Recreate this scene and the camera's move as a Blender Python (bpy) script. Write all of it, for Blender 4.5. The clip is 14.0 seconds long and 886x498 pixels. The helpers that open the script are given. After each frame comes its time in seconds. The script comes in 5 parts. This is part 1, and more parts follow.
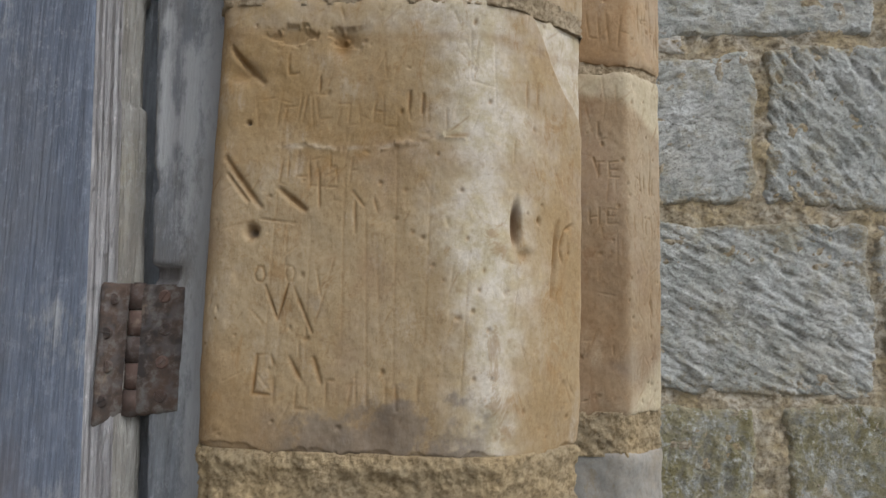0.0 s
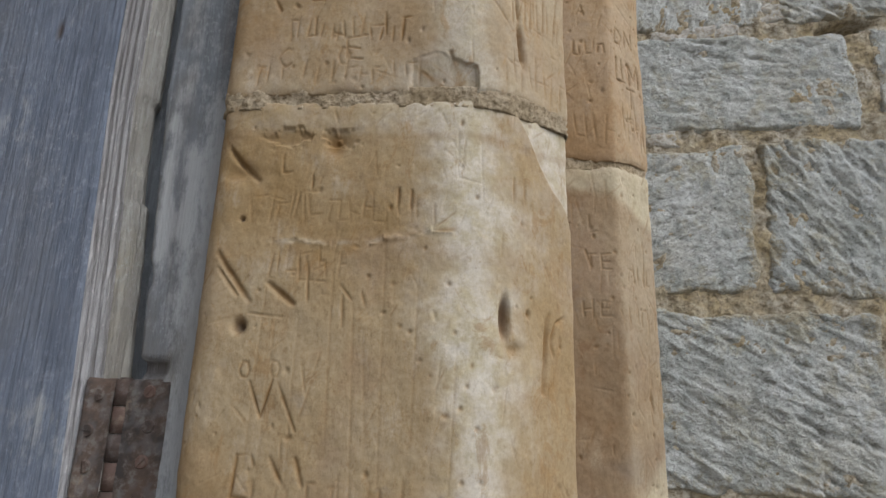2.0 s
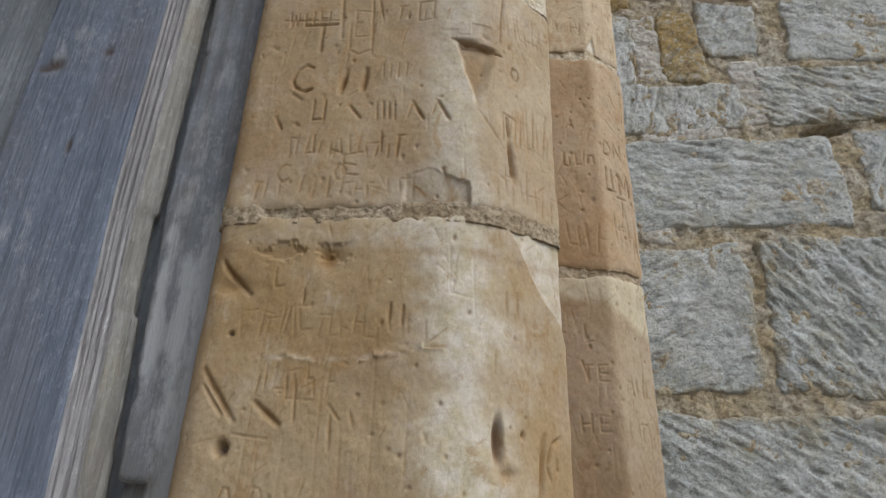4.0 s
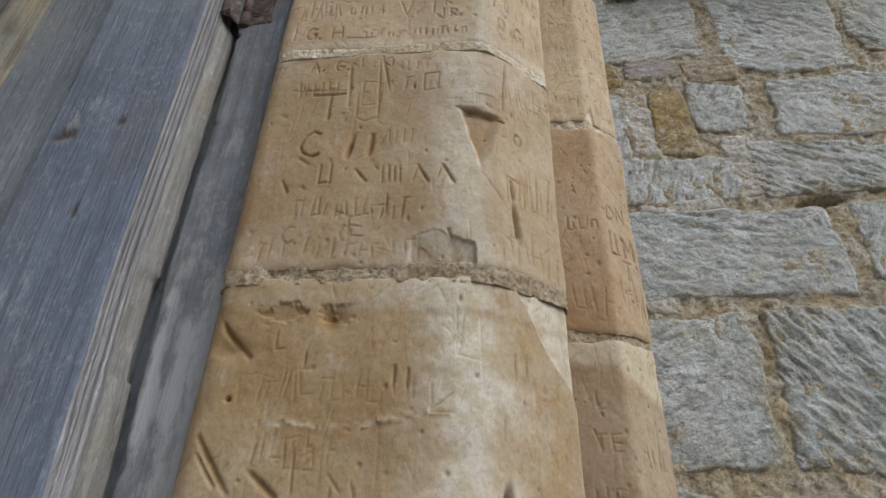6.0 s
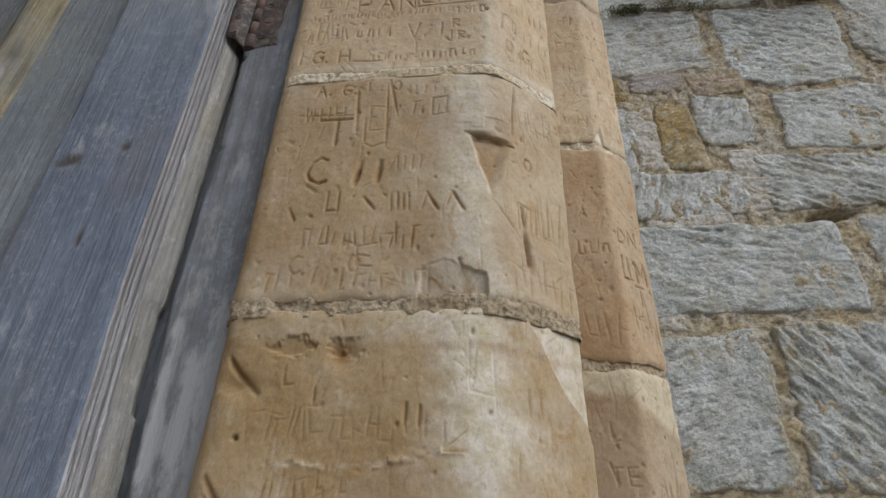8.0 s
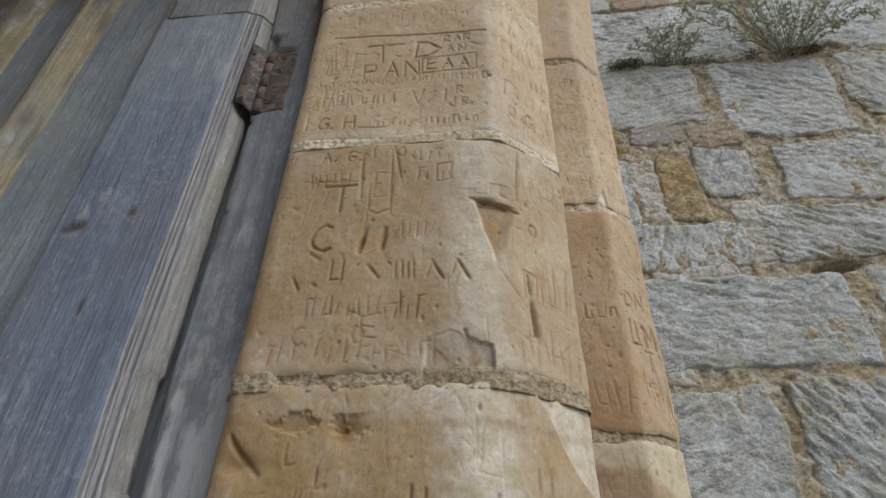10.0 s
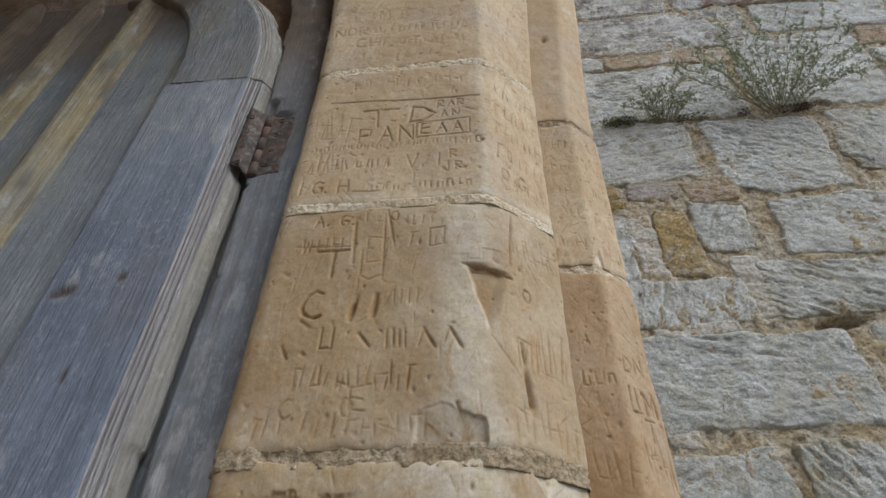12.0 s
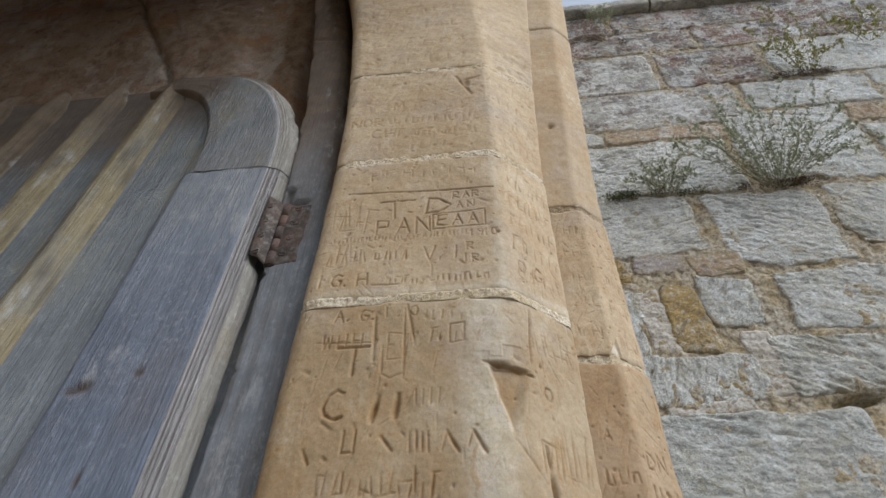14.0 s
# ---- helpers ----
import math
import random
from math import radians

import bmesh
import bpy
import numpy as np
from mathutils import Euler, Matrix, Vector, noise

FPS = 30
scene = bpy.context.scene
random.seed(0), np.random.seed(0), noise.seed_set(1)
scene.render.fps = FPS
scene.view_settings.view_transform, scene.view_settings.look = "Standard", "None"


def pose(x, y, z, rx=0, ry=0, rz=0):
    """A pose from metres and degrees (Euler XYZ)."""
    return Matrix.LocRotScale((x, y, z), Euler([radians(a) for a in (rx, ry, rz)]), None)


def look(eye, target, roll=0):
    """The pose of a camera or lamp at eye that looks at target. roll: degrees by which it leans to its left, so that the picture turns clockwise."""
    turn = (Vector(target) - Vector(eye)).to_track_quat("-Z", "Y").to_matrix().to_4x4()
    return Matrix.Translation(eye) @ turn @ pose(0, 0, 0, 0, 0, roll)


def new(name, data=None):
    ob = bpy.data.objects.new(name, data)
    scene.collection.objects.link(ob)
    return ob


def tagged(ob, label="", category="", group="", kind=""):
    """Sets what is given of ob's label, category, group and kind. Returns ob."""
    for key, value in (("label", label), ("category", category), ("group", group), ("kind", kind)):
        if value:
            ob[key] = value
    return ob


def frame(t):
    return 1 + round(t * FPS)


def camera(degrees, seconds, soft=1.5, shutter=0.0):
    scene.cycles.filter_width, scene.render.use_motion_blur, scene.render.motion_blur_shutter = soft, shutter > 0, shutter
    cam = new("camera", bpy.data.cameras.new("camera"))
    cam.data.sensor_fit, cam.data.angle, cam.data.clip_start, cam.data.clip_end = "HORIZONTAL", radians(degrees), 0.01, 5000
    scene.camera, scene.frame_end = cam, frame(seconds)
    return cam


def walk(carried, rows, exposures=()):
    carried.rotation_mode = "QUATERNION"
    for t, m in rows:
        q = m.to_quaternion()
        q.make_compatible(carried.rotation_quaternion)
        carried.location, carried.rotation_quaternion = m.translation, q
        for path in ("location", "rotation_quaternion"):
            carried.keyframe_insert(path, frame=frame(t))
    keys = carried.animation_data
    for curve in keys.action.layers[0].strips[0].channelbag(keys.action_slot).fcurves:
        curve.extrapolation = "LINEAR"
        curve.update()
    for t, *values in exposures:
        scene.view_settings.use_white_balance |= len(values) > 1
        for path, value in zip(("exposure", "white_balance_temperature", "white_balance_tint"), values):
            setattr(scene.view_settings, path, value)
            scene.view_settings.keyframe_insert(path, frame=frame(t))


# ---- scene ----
cam = camera(75.9, 14.0)
EXPOSURE, SKY, SUN = 0.37, 0.158, 1.22
PATH = [
    (0, (0.055, 0.096, 1.555), (-0.082, 2.083, 1.737), 1.4),
    (0.5, (0.045, 0.095, 1.559), (-0.103, 2.073, 1.813), 1.3),
    (1, (0.051, 0.092, 1.561), (-0.115, 2.057, 1.892), 1.4),
    (1.5, (0.064, 0.098, 1.56), (-0.117, 2.048, 1.965), 1.5),
    (2, (0.073, 0.098, 1.56), (-0.111, 2.029, 2.044), 1.5),
    (2.5, (0.074, 0.094, 1.566), (-0.111, 2.008, 2.116), 1.5),
    (3, (0.077, 0.097, 1.572), (-0.112, 1.987, 2.199), 1.5),
    (3.5, (0.077, 0.098, 1.579), (-0.111, 1.965, 2.271), 1.6),
    (4, (0.081, 0.095, 1.583), (-0.111, 1.932, 2.349), 1.7),
    (4.2, (0.078, 0.094, 1.582), (-0.106, 1.917, 2.384), 1.6),
    (6.3, (0.075, 0.114, 1.573), (-0.11, 1.829, 2.585), 1.6),
    (6.5, (0.076, 0.118, 1.572), (-0.11, 1.835, 2.579), 1.6),
    (7, (0.073, 0.115, 1.585), (-0.115, 1.837, 2.584), 1.5),
    (7.5, (0.07, 0.11, 1.591), (-0.122, 1.824, 2.602), 1.5),
    (10, (0.067, 0.098, 1.616), (-0.131, 1.716, 2.774), 1.4),
    (10.5, (0.069, 0.099, 1.619), (-0.128, 1.687, 2.819), 1.4),
    (11, (0.07, 0.1, 1.621), (-0.127, 1.664, 2.853), 1.5),
    (11.5, (0.072, 0.1, 1.626), (-0.124, 1.641, 2.886), 1.4),
    (12, (0.075, 0.096, 1.632), (-0.119, 1.606, 2.929), 1.4),
    (12.5, (0.074, 0.087, 1.638), (-0.119, 1.565, 2.971), 1.4),
    (13, (0.069, 0.075, 1.643), (-0.119, 1.509, 3.023), 1.4),
    (13.5, (0.063, 0.071, 1.649), (-0.122, 1.468, 3.068), 1.3),
    (14, (0.059, 0.067, 1.652), (-0.122, 1.429, 3.106), 1.3),
]
walk(cam, [(t, look(eye, target, roll)) for t, eye, target, roll in PATH], [(0.0, EXPOSURE, 6180, 8), (3.0, EXPOSURE, 6100, 8), (11.5, EXPOSURE, 6080, 8), (14.0, EXPOSURE + 0.20, 6080, 8)])

# ---- light: bright overcast sky, weak wide sun from the right behind the camera ----
world = bpy.data.worlds.new("overcast_sky")
scene.world = world
world.use_nodes = True
wn, wl = world.node_tree.nodes, world.node_tree.links
sky = wn.new("ShaderNodeTexSky")
sky.sky_type = "NISHITA"
sky.sun_disc = False
sky.sun_elevation, sky.sun_rotation = radians(47), radians(123)
sky.air_density, sky.dust_density, sky.ozone_density = 1.0, 1.6, 1.2
wn["Background"].inputs["Strength"].default_value = SKY
haze = wn.new("ShaderNodeHueSaturation")
haze.inputs["Saturation"].default_value = 0.42
wl.new(sky.outputs["Color"], haze.inputs["Color"])
wl.new(haze.outputs["Color"], wn["Background"].inputs["Color"])
sun = new("sun", bpy.data.lights.new("sun", "SUN"))
sun.data.energy, sun.data.angle, sun.data.color = SUN, radians(40), (1.0, 0.97, 0.93)
sun.matrix_world = look((2.9, -1.4, 4.4), (0.0, 0.5, 1.0))


# ---- material helpers ----
class Nodes:
    """Short hand for one node material."""

    def __init__(self, name, rough=0.85, metal=0.0):
        self.m = bpy.data.materials.new(name)
        self.m.use_nodes = True
        self.t = self.m.node_tree
        self.b = self.t.nodes["Principled BSDF"]
        self.b.inputs["Roughness"].default_value = rough
        self.b.inputs["Metallic"].default_value = metal
        self.b.inputs["Specular IOR Level"].default_value = 0.3
        self.co = self.t.nodes.new("ShaderNodeTexCoord").outputs["Object"]

    def put(self, socket, value):
        if isinstance(value, bpy.types.NodeSocket):
            self.t.links.new(value, socket)
        elif isinstance(value, tuple) and len(value) == 3 and socket.type == "RGBA":
            socket.default_value = (*value, 1)
        else:
            socket.default_value = value

    def mapped(self, sx, sy, sz, rot=(0, 0, 0)):
        n = self.t.nodes.new("ShaderNodeMapping")
        n.inputs["Scale"].default_value = (sx, sy, sz)
        n.inputs["Rotation"].default_value = [radians(a) for a in rot]
        self.put(n.inputs["Vector"], self.co)
        return n.outputs[0]

    def noise(self, scale, detail=4.0, rough=0.55, lo=0.0, hi=1.0, at=None, warp=0.0):
        n = self.t.nodes.new("ShaderNodeTexNoise")
        n.inputs["Scale"].default_value, n.inputs["Detail"].default_value = scale, detail
        n.inputs["Roughness"].default_value, n.inputs["Distortion"].default_value = rough, warp
        self.put(n.inputs["Vector"], at or self.co)
        return self.span(n.outputs["Fac"], lo, hi) if (lo, hi) != (0.0, 1.0) else n.outputs["Fac"]

    def cells(self, scale, lo=0.0, hi=1.0, at=None, feature="F1"):
        n = self.t.nodes.new("ShaderNodeTexVoronoi")
        n.feature = feature
        n.inputs["Scale"].default_value = scale
        self.put(n.inputs["Vector"], at or self.co)
        return self.span(n.outputs["Distance"], lo, hi)

    def span(self, v, lo, hi, a=0.0, b=1.0):
        n = self.t.nodes.new("ShaderNodeMapRange")
        n.interpolation_type = "SMOOTHSTEP"
        for k, q in zip(("From Min", "From Max", "To Min", "To Max"), (lo, hi, a, b)):
            n.inputs[k].default_value = q
        self.put(n.inputs["Value"], v)
        return n.outputs[0]

    def attr(self, name):
        n = self.t.nodes.new("ShaderNodeAttribute")
        n.attribute_name = name
        return n.outputs["Fac"]

    def rand(self):
        return self.t.nodes.new("ShaderNodeObjectInfo").outputs["Random"]

    def math(self, op, a, b=0.0):
        n = self.t.nodes.new("ShaderNodeMath")
        n.operation = op
        n.use_clamp = op != "ADD"
        self.put(n.inputs[0], a)
        self.put(n.inputs[1], b)
        return n.outputs[0]

    def mix(self, f, a, b, kind="MIX"):
        n = self.t.nodes.new("ShaderNodeMix")
        n.data_type, n.blend_type = "RGBA", kind
        self.put(n.inputs[0], f)
        self.put(n.inputs[6], a)
        self.put(n.inputs[7], b)
        return n.outputs[2]

    def bump(self, height, distance, strength=1.0, under=None):
        n = self.t.nodes.new("ShaderNodeBump")
        n.inputs["Strength"].default_value, n.inputs["Distance"].default_value = strength, distance
        self.put(n.inputs["Height"], height)
        if under:
            self.put(n.inputs["Normal"], under)
        return n.outputs[0]

    def done(self, colour, normal=None, rough=None):
        self.put(self.b.inputs["Base Color"], colour)
        if normal:
            self.put(self.b.inputs["Normal"], normal)
        if rough is not None:
            self.put(self.b.inputs["Roughness"], rough)
        return self.m


def jamb_stone(name, ochre, light, rust, pale=(0.67, 0.61, 0.52), wash=0.38):
    n = Nodes(name, 0.9)
    c = n.mix(n.noise(7, 5, 0.6, 0.35, 0.68), ochre, light)
    c = n.mix(n.math("MULTIPLY", n.noise(4.5, 6, 0.6, 0.45, 0.7), 0.5), c, n.mix(0.5, light, (0.47, 0.40, 0.29)))
    c = n.mix(n.math("MULTIPLY", n.noise(16, 6, 0.65, 0.5, 0.7), 0.6), c, rust)
    c = n.mix(n.math("MULTIPLY", n.noise(1, 5, 0.6, 0.5, 0.8, n.mapped(60, 60, 9)), 0.45), c, rust)
    c = n.mix(n.math("MULTIPLY", n.noise(1, 6, 0.7, 0.53, 0.78, n.mapped(34, 34, 16)), 0.4), c, pale)
    blot = n.span(n.noise(40, 5, 0.6), 0.3, 0.7, -0.13, 0.13)
    c = n.mix(n.math("MULTIPLY", n.noise(75, 6, 0.75, 0.5, 0.68), 0.3), c, rust)
    c = n.mix(n.math("MULTIPLY", n.noise(120, 5, 0.7, 0.54, 0.68), 0.35), c, light)
    c = n.mix(n.math("MULTIPLY", n.span(n.math("ADD", n.attr("pale"), blot), -0.02, 1.15), 0.85), c, n.mix(n.noise(60, 5, 0.6, 0.3, 0.7), pale, (0.50, 0.43, 0.29)))
    c = n.mix(n.math("MULTIPLY", n.noise(11, 6, 0.7, 0.58, 0.75), 0.5), c, (0.29, 0.25, 0.22))
    c = n.mix(n.math("MULTIPLY", n.noise(8, 6, 0.7, 0.47, 0.64), wash), c, (0.43, 0.375, 0.315))
    c = n.mix(n.math("MULTIPLY", n.noise(1, 6, 0.75, 0.56, 0.66, n.mapped(38, 38, 22), 0.8), 0.5), c, rust)
    c = n.mix(n.math("MULTIPLY", n.noise(1, 5, 0.75, 0.54, 0.64, n.mapped(170, 170, 90)), 0.5), c, n.mix(1.0, c, (0.74, 0.71, 0.67), "MULTIPLY"))
    c = n.mix(n.math("MULTIPLY", n.noise(1, 5, 0.75, 0.55, 0.65, n.mapped(110, 110, 70), 0.5), 0.4), c, n.mix(1.0, c, (1.28, 1.27, 1.25), "MULTIPLY"))
    c = n.mix(n.math("MULTIPLY", n.attr("stain_dark"), 1.35), c, (0.24, 0.135, 0.05))
    c = n.mix(n.math("MULTIPLY", n.span(n.math("ADD", n.attr("grime_shade"), n.math("MULTIPLY", blot, 1.6)), 0.0, 1.15), 0.78), c, (0.18, 0.148, 0.125))
    c = n.mix(n.noise(300, 4, 0.75, 0.38, 0.64), c, n.mix(1.0, c, (0.89, 0.875, 0.85), "MULTIPLY"))
    c = n.mix(n.math("MULTIPLY", n.noise(1, 6, 0.75, 0.55, 0.68, n.mapped(45, 45, 130)), 0.2), c, n.mix(1.0, c, (1.35, 1.3, 1.22), "MULTIPLY"))
    c = n.mix(n.math("MULTIPLY", n.cells(150, 0.16, 0.06), 0.25), c, (0.22, 0.14, 0.08))
    b = n.bump(n.noise(900, 3, 0.7), 0.0006, 0.12)
    b = n.bump(n.noise(1, 5, 0.7, at=n.mapped(200, 200, 110)), 0.0016, 0.34, b)
    b = n.bump(n.noise(26, 3, 0.5), 0.007, 0.42, b)
    return n.done(c, b)


def mortar_stuff(name, a, b, d, grit=190, relief=0.55):
    n = Nodes(name, 0.95)
    c = n.mix(n.noise(14, 5, 0.6, 0.35, 0.65), a, b)
    c = n.mix(n.noise(grit, 4, 0.7, 0.42, 0.66), c, d)
    c = n.mix(n.math("MULTIPLY", n.cells(grit * 0.6, 0.3, 0.1), 0.35), c, (0.16, 0.12, 0.075))
    bm = n.bump(n.noise(grit * 0.5, 6, 0.75), 0.008, relief)
    bm = n.bump(n.cells(grit * 0.7, 0.0, 0.6), 0.003, 0.3, bm)
    return n.done(c, bm)


def wall_stone(name, a, b, d, moss=(0.20, 0.17, 0.07), moss_lo=0.62, lichen=0.75, patch=0.0, relief=1.0):
    n = Nodes(name, 0.92)
    c = n.mix(n.noise(9, 5, 0.62, 0.35, 0.66), a, b)
    c = n.mix(n.math("MULTIPLY", n.noise(3.6, 6, 0.65, 0.42, 0.68), 0.35), c, (0.52, 0.465, 0.36))
    c = n.mix(n.noise(30, 6, 0.7, 0.46, 0.66), c, d)
    c = n.mix(n.math("MULTIPLY", n.noise(13, 6, 0.7, 0.58, 0.7), 0.45), c, (0.50, 0.47, 0.50))
    c = n.mix(n.math("MULTIPLY", n.noise(6, 6, 0.65, moss_lo, moss_lo + 0.14), 0.8), c, moss)
    c = n.mix(n.math("MULTIPLY", n.noise(75, 6, 0.75, 0.52, 0.66), lichen), c, (0.68, 0.675, 0.66))
    if patch:
        c = n.mix(n.math("MULTIPLY", n.noise(13, 8, 0.8, 0.50, 0.54), patch), c, (0.74, 0.73, 0.71))
    c = n.mix(n.math("MULTIPLY", n.noise(210, 4, 0.75, 0.53, 0.69), 0.75), c, (0.13, 0.12, 0.10))
    c = n.mix(n.math("MULTIPLY", n.noise(2.6, 6, 0.7, 0.46, 0.62), 0.3), c, n.mix(1.0, c, (0.66, 0.68, 0.62), "MULTIPLY"))
    c = n.mix(n.math("MULTIPLY", n.noise(22, 7, 0.75, 0.51, 0.64), 0.5), c, (0.42, 0.37, 0.25))
    # dark grey by mask: low parts of the tooling, tympanum seam
    c = n.mix(n.attr("stain_dark"), c, (0.20, 0.19, 0.165))
    c = n.mix(n.math("MULTIPLY", n.noise(1, 7, 0.75, 0.54, 0.62, n.mapped(9, 9, 4)), 0.45), c, (0.72, 0.725, 0.72))
    smear = n.span(n.math("ADD", n.attr("smear"), n.span(n.noise(55, 6, 0.75), 0.3, 0.7, -0.35, 0.35)), 0.3, 0.75)
    c = n.mix(n.math("MULTIPLY", smear, 0.8), c, n.mix(n.noise(130, 5, 0.7, 0.4, 0.62), (0.44, 0.375, 0.26), (0.30, 0.25, 0.17)))
    c = n.mix(n.math("MULTIPLY", n.rand(), 0.25), c, n.mix(1.0, c, (0.80, 0.78, 0.74), "MULTIPLY"))
    bm = n.bump(n.noise(260, 5, 0.75), 0.006, 0.75 * relief)
    bm = n.bump(n.noise(60, 6, 0.7), 0.016, 0.65 * relief, bm)
    return n.done(c, bm)


def wood(name, dark, mid, light, along=3.0, across=120.0, rough=0.8, knots=0.0, tint=(0.28, 0.24, 0.18), grain=0.5, brown=0.0):
    n = Nodes(name, rough)
    line = n.noise(1, 6, 0.7, 0.2, 0.84, n.mapped(across, across, along * 2.2), 1.2)
    fine = n.noise(1, 4, 0.7, 0.42, 0.64, n.mapped(across * 4, across * 4, along * 3))
    c = n.mix(line, dark, mid)
    c = n.mix(n.math("MULTIPLY", fine, 0.25), c, light)
    c = n.mix(n.math("MULTIPLY", n.noise(1, 6, 0.75, 0.48, 0.68, n.mapped(95, 95, 40)), 0.4), c, light)
    c = n.mix(n.math("MULTIPLY", n.noise(1, 6, 0.7, 0.48, 0.7, n.mapped(26, 26, 15)), 0.55), c, dark)
    c = n.mix(n.noise(1, 6, 0.65, 0.5, 0.72, n.mapped(14, 14, 5)), c, tint)
    c = n.mix(n.math("MULTIPLY", n.noise(45, 6, 0.7, 0.58, 0.72), 0.6), c, light)
    c = n.mix(n.math("MULTIPLY", n.noise(9, 6, 0.7, 0.45, 0.75), 0.5), c, n.mix(1.0, c, (1.5, 1.5, 1.5), "MULTIPLY"))
    c = n.mix(n.math("MULTIPLY", n.noise(4.2, 5, 0.6, 0.55, 0.8), brown), c, (0.16, 0.10, 0.06))
    c = n.mix(n.math("MULTIPLY", n.noise(1, 6, 0.8, 0.55, 0.68, n.mapped(160, 160, 80)), 0.38), c, n.mix(1.0, c, (2.1, 2.05, 2.0), "MULTIPLY"))
    c = n.mix(n.math("MULTIPLY", n.noise(1, 6, 0.8, 0.55, 0.7, n.mapped(170, 170, 60)), 0.5), c, n.mix(1.0, c, (0.5, 0.5, 0.5), "MULTIPLY"))
    ridge = n.noise(1, 3, 0.6, 0.50, 0.58, n.mapped(across * 2.2, across * 2.2, along * 1.2), 0.6)
    c = n.mix(n.math("MULTIPLY", ridge, 0.42), c, n.mix(1.0, c, (0.62, 0.60, 0.60), "MULTIPLY"))
    flake = n.math("MULTIPLY", n.noise(1, 6, 0.8, 0.53, 0.60, n.mapped(240, 240, 150)), n.noise(8, 5, 0.65, 0.50, 0.66))
    c = n.mix(n.math("MULTIPLY", flake, 0.42), c, n.mix(0.5, light, (0.48, 0.48, 0.48)))
    # brown tint: dirt, plus shade painted in near the arched head
    c = n.mix(n.attr("grime_shade"), c, n.mix(n.noise(25, 5, 0.65, 0.35, 0.65), (0.125, 0.095, 0.075), (0.18, 0.135, 0.10)))
    c = n.mix(n.span(n.math("ADD", n.attr("pale"), n.span(n.noise(1, 6, 0.75, at=n.mapped(60, 60, 22)), 0.3, 0.7, -0.3, 0.3)), 0.2, 0.75, 0.0, 0.7), c, (0.47, 0.465, 0.46))
    c = n.mix(n.math("MULTIPLY", n.attr("faded"), 0.6), c, n.mix(n.noise(14, 5, 0.6, 0.35, 0.65), (0.25, 0.262, 0.285), (0.33, 0.335, 0.345)))
    c = n.mix(n.attr("stain_dark"), c, (0.085, 0.066, 0.055))
    bm = n.bump(line, 0.0030, grain)
    bm = n.bump(ridge, 0.0015, grain * 0.8, bm)
    bm = n.bump(fine, 0.0012, grain, bm)
    bm = n.bump(n.noise(35, 4, 0.6), 0.004, 0.25, bm)
    return n.done(c, bm, n.span(fine, 0, 1, rough - 0.12, rough + 0.1))


STONE_LOW = jamb_stone("worn_ochre_stone", (0.305, 0.203, 0.095), (0.375, 0.275, 0.158), (0.28, 0.158, 0.058), (0.68, 0.63, 0.56), 0.22)
STONE_MID = jamb_stone("tan_ochre_stone", (0.335, 0.236, 0.132), (0.415, 0.325, 0.215), (0.33, 0.19, 0.075), (0.67, 0.61, 0.53))
STONE_HIGH = jamb_stone("warm_ochre_stone", (0.415, 0.302, 0.182), (0.51, 0.40, 0.27), (0.38, 0.24, 0.115))
STONE_BROWN = jamb_stone("brown_ochre_stone", (0.225, 0.14, 0.072), (0.275, 0.18, 0.098), (0.215, 0.118, 0.056), (0.56, 0.475, 0.34), 0.15)
STONE_RUSSET = jamb_stone("russet_ochre_stone", (0.33, 0.208, 0.108), (0.385, 0.26, 0.147), (0.295, 0.168, 0.075), (0.56, 0.46, 0.32), 0.2)
STONE_GREY = jamb_stone("grey_base_stone", (0.19, 0.18, 0.16), (0.25, 0.243, 0.23), (0.22, 0.17, 0.10), (0.38, 0.365, 0.345))
MORTAR_JAMB = mortar_stuff("crumbling_lime_mortar", (0.36, 0.275, 0.17), (0.45, 0.365, 0.26), (0.24, 0.175, 0.105), 230, 0.7)
MORTAR_BASE = mortar_stuff("dirty_ochre_mortar", (0.44, 0.325, 0.18), (0.35, 0.28, 0.18), (0.25, 0.18, 0.10), 240, 0.7)
MORTAR_PALE = mortar_stuff("pale_lime_mortar", (0.66, 0.58, 0.46), (0.48, 0.385, 0.25), (0.42, 0.32, 0.20), 220)
MORTAR_WALL = mortar_stuff("earthy_wall_mortar", (0.42, 0.33, 0.195), (0.49, 0.44, 0.36), (0.23, 0.18, 0.12), 110, 1.0)
MORTAR_WHITE = mortar_stuff("whitish_repair_mortar", (0.52, 0.49, 0.45), (0.44, 0.41, 0.36), (0.33, 0.28, 0.22), 120)
WALL_GREY = wall_stone("grey_green_sandstone", (0.46, 0.465, 0.44), (0.605, 0.61, 0.59), (0.36, 0.367, 0.345))
WALL_WARM = wall_stone("buff_grey_sandstone", (0.585, 0.585, 0.56), (0.69, 0.695, 0.68), (0.47, 0.47, 0.445), moss=(0.46, 0.37, 0.21))
WALL_OLIVE = wall_stone("olive_stained_sandstone", (0.32, 0.29, 0.18), (0.27, 0.23, 0.11), (0.38, 0.38, 0.36), moss_lo=0.5)
WALL_OCHRE = wall_stone("porous_ochre_stone", (0.50, 0.36, 0.15), (0.44, 0.30, 0.11), (0.30, 0.20, 0.08), moss=(0.5, 0.38, 0.18))
WALL_MAUVE = wall_stone("mauve_stone", (0.40, 0.35, 0.35), (0.45, 0.39, 0.38), (0.36, 0.31, 0.32), moss_lo=0.8)
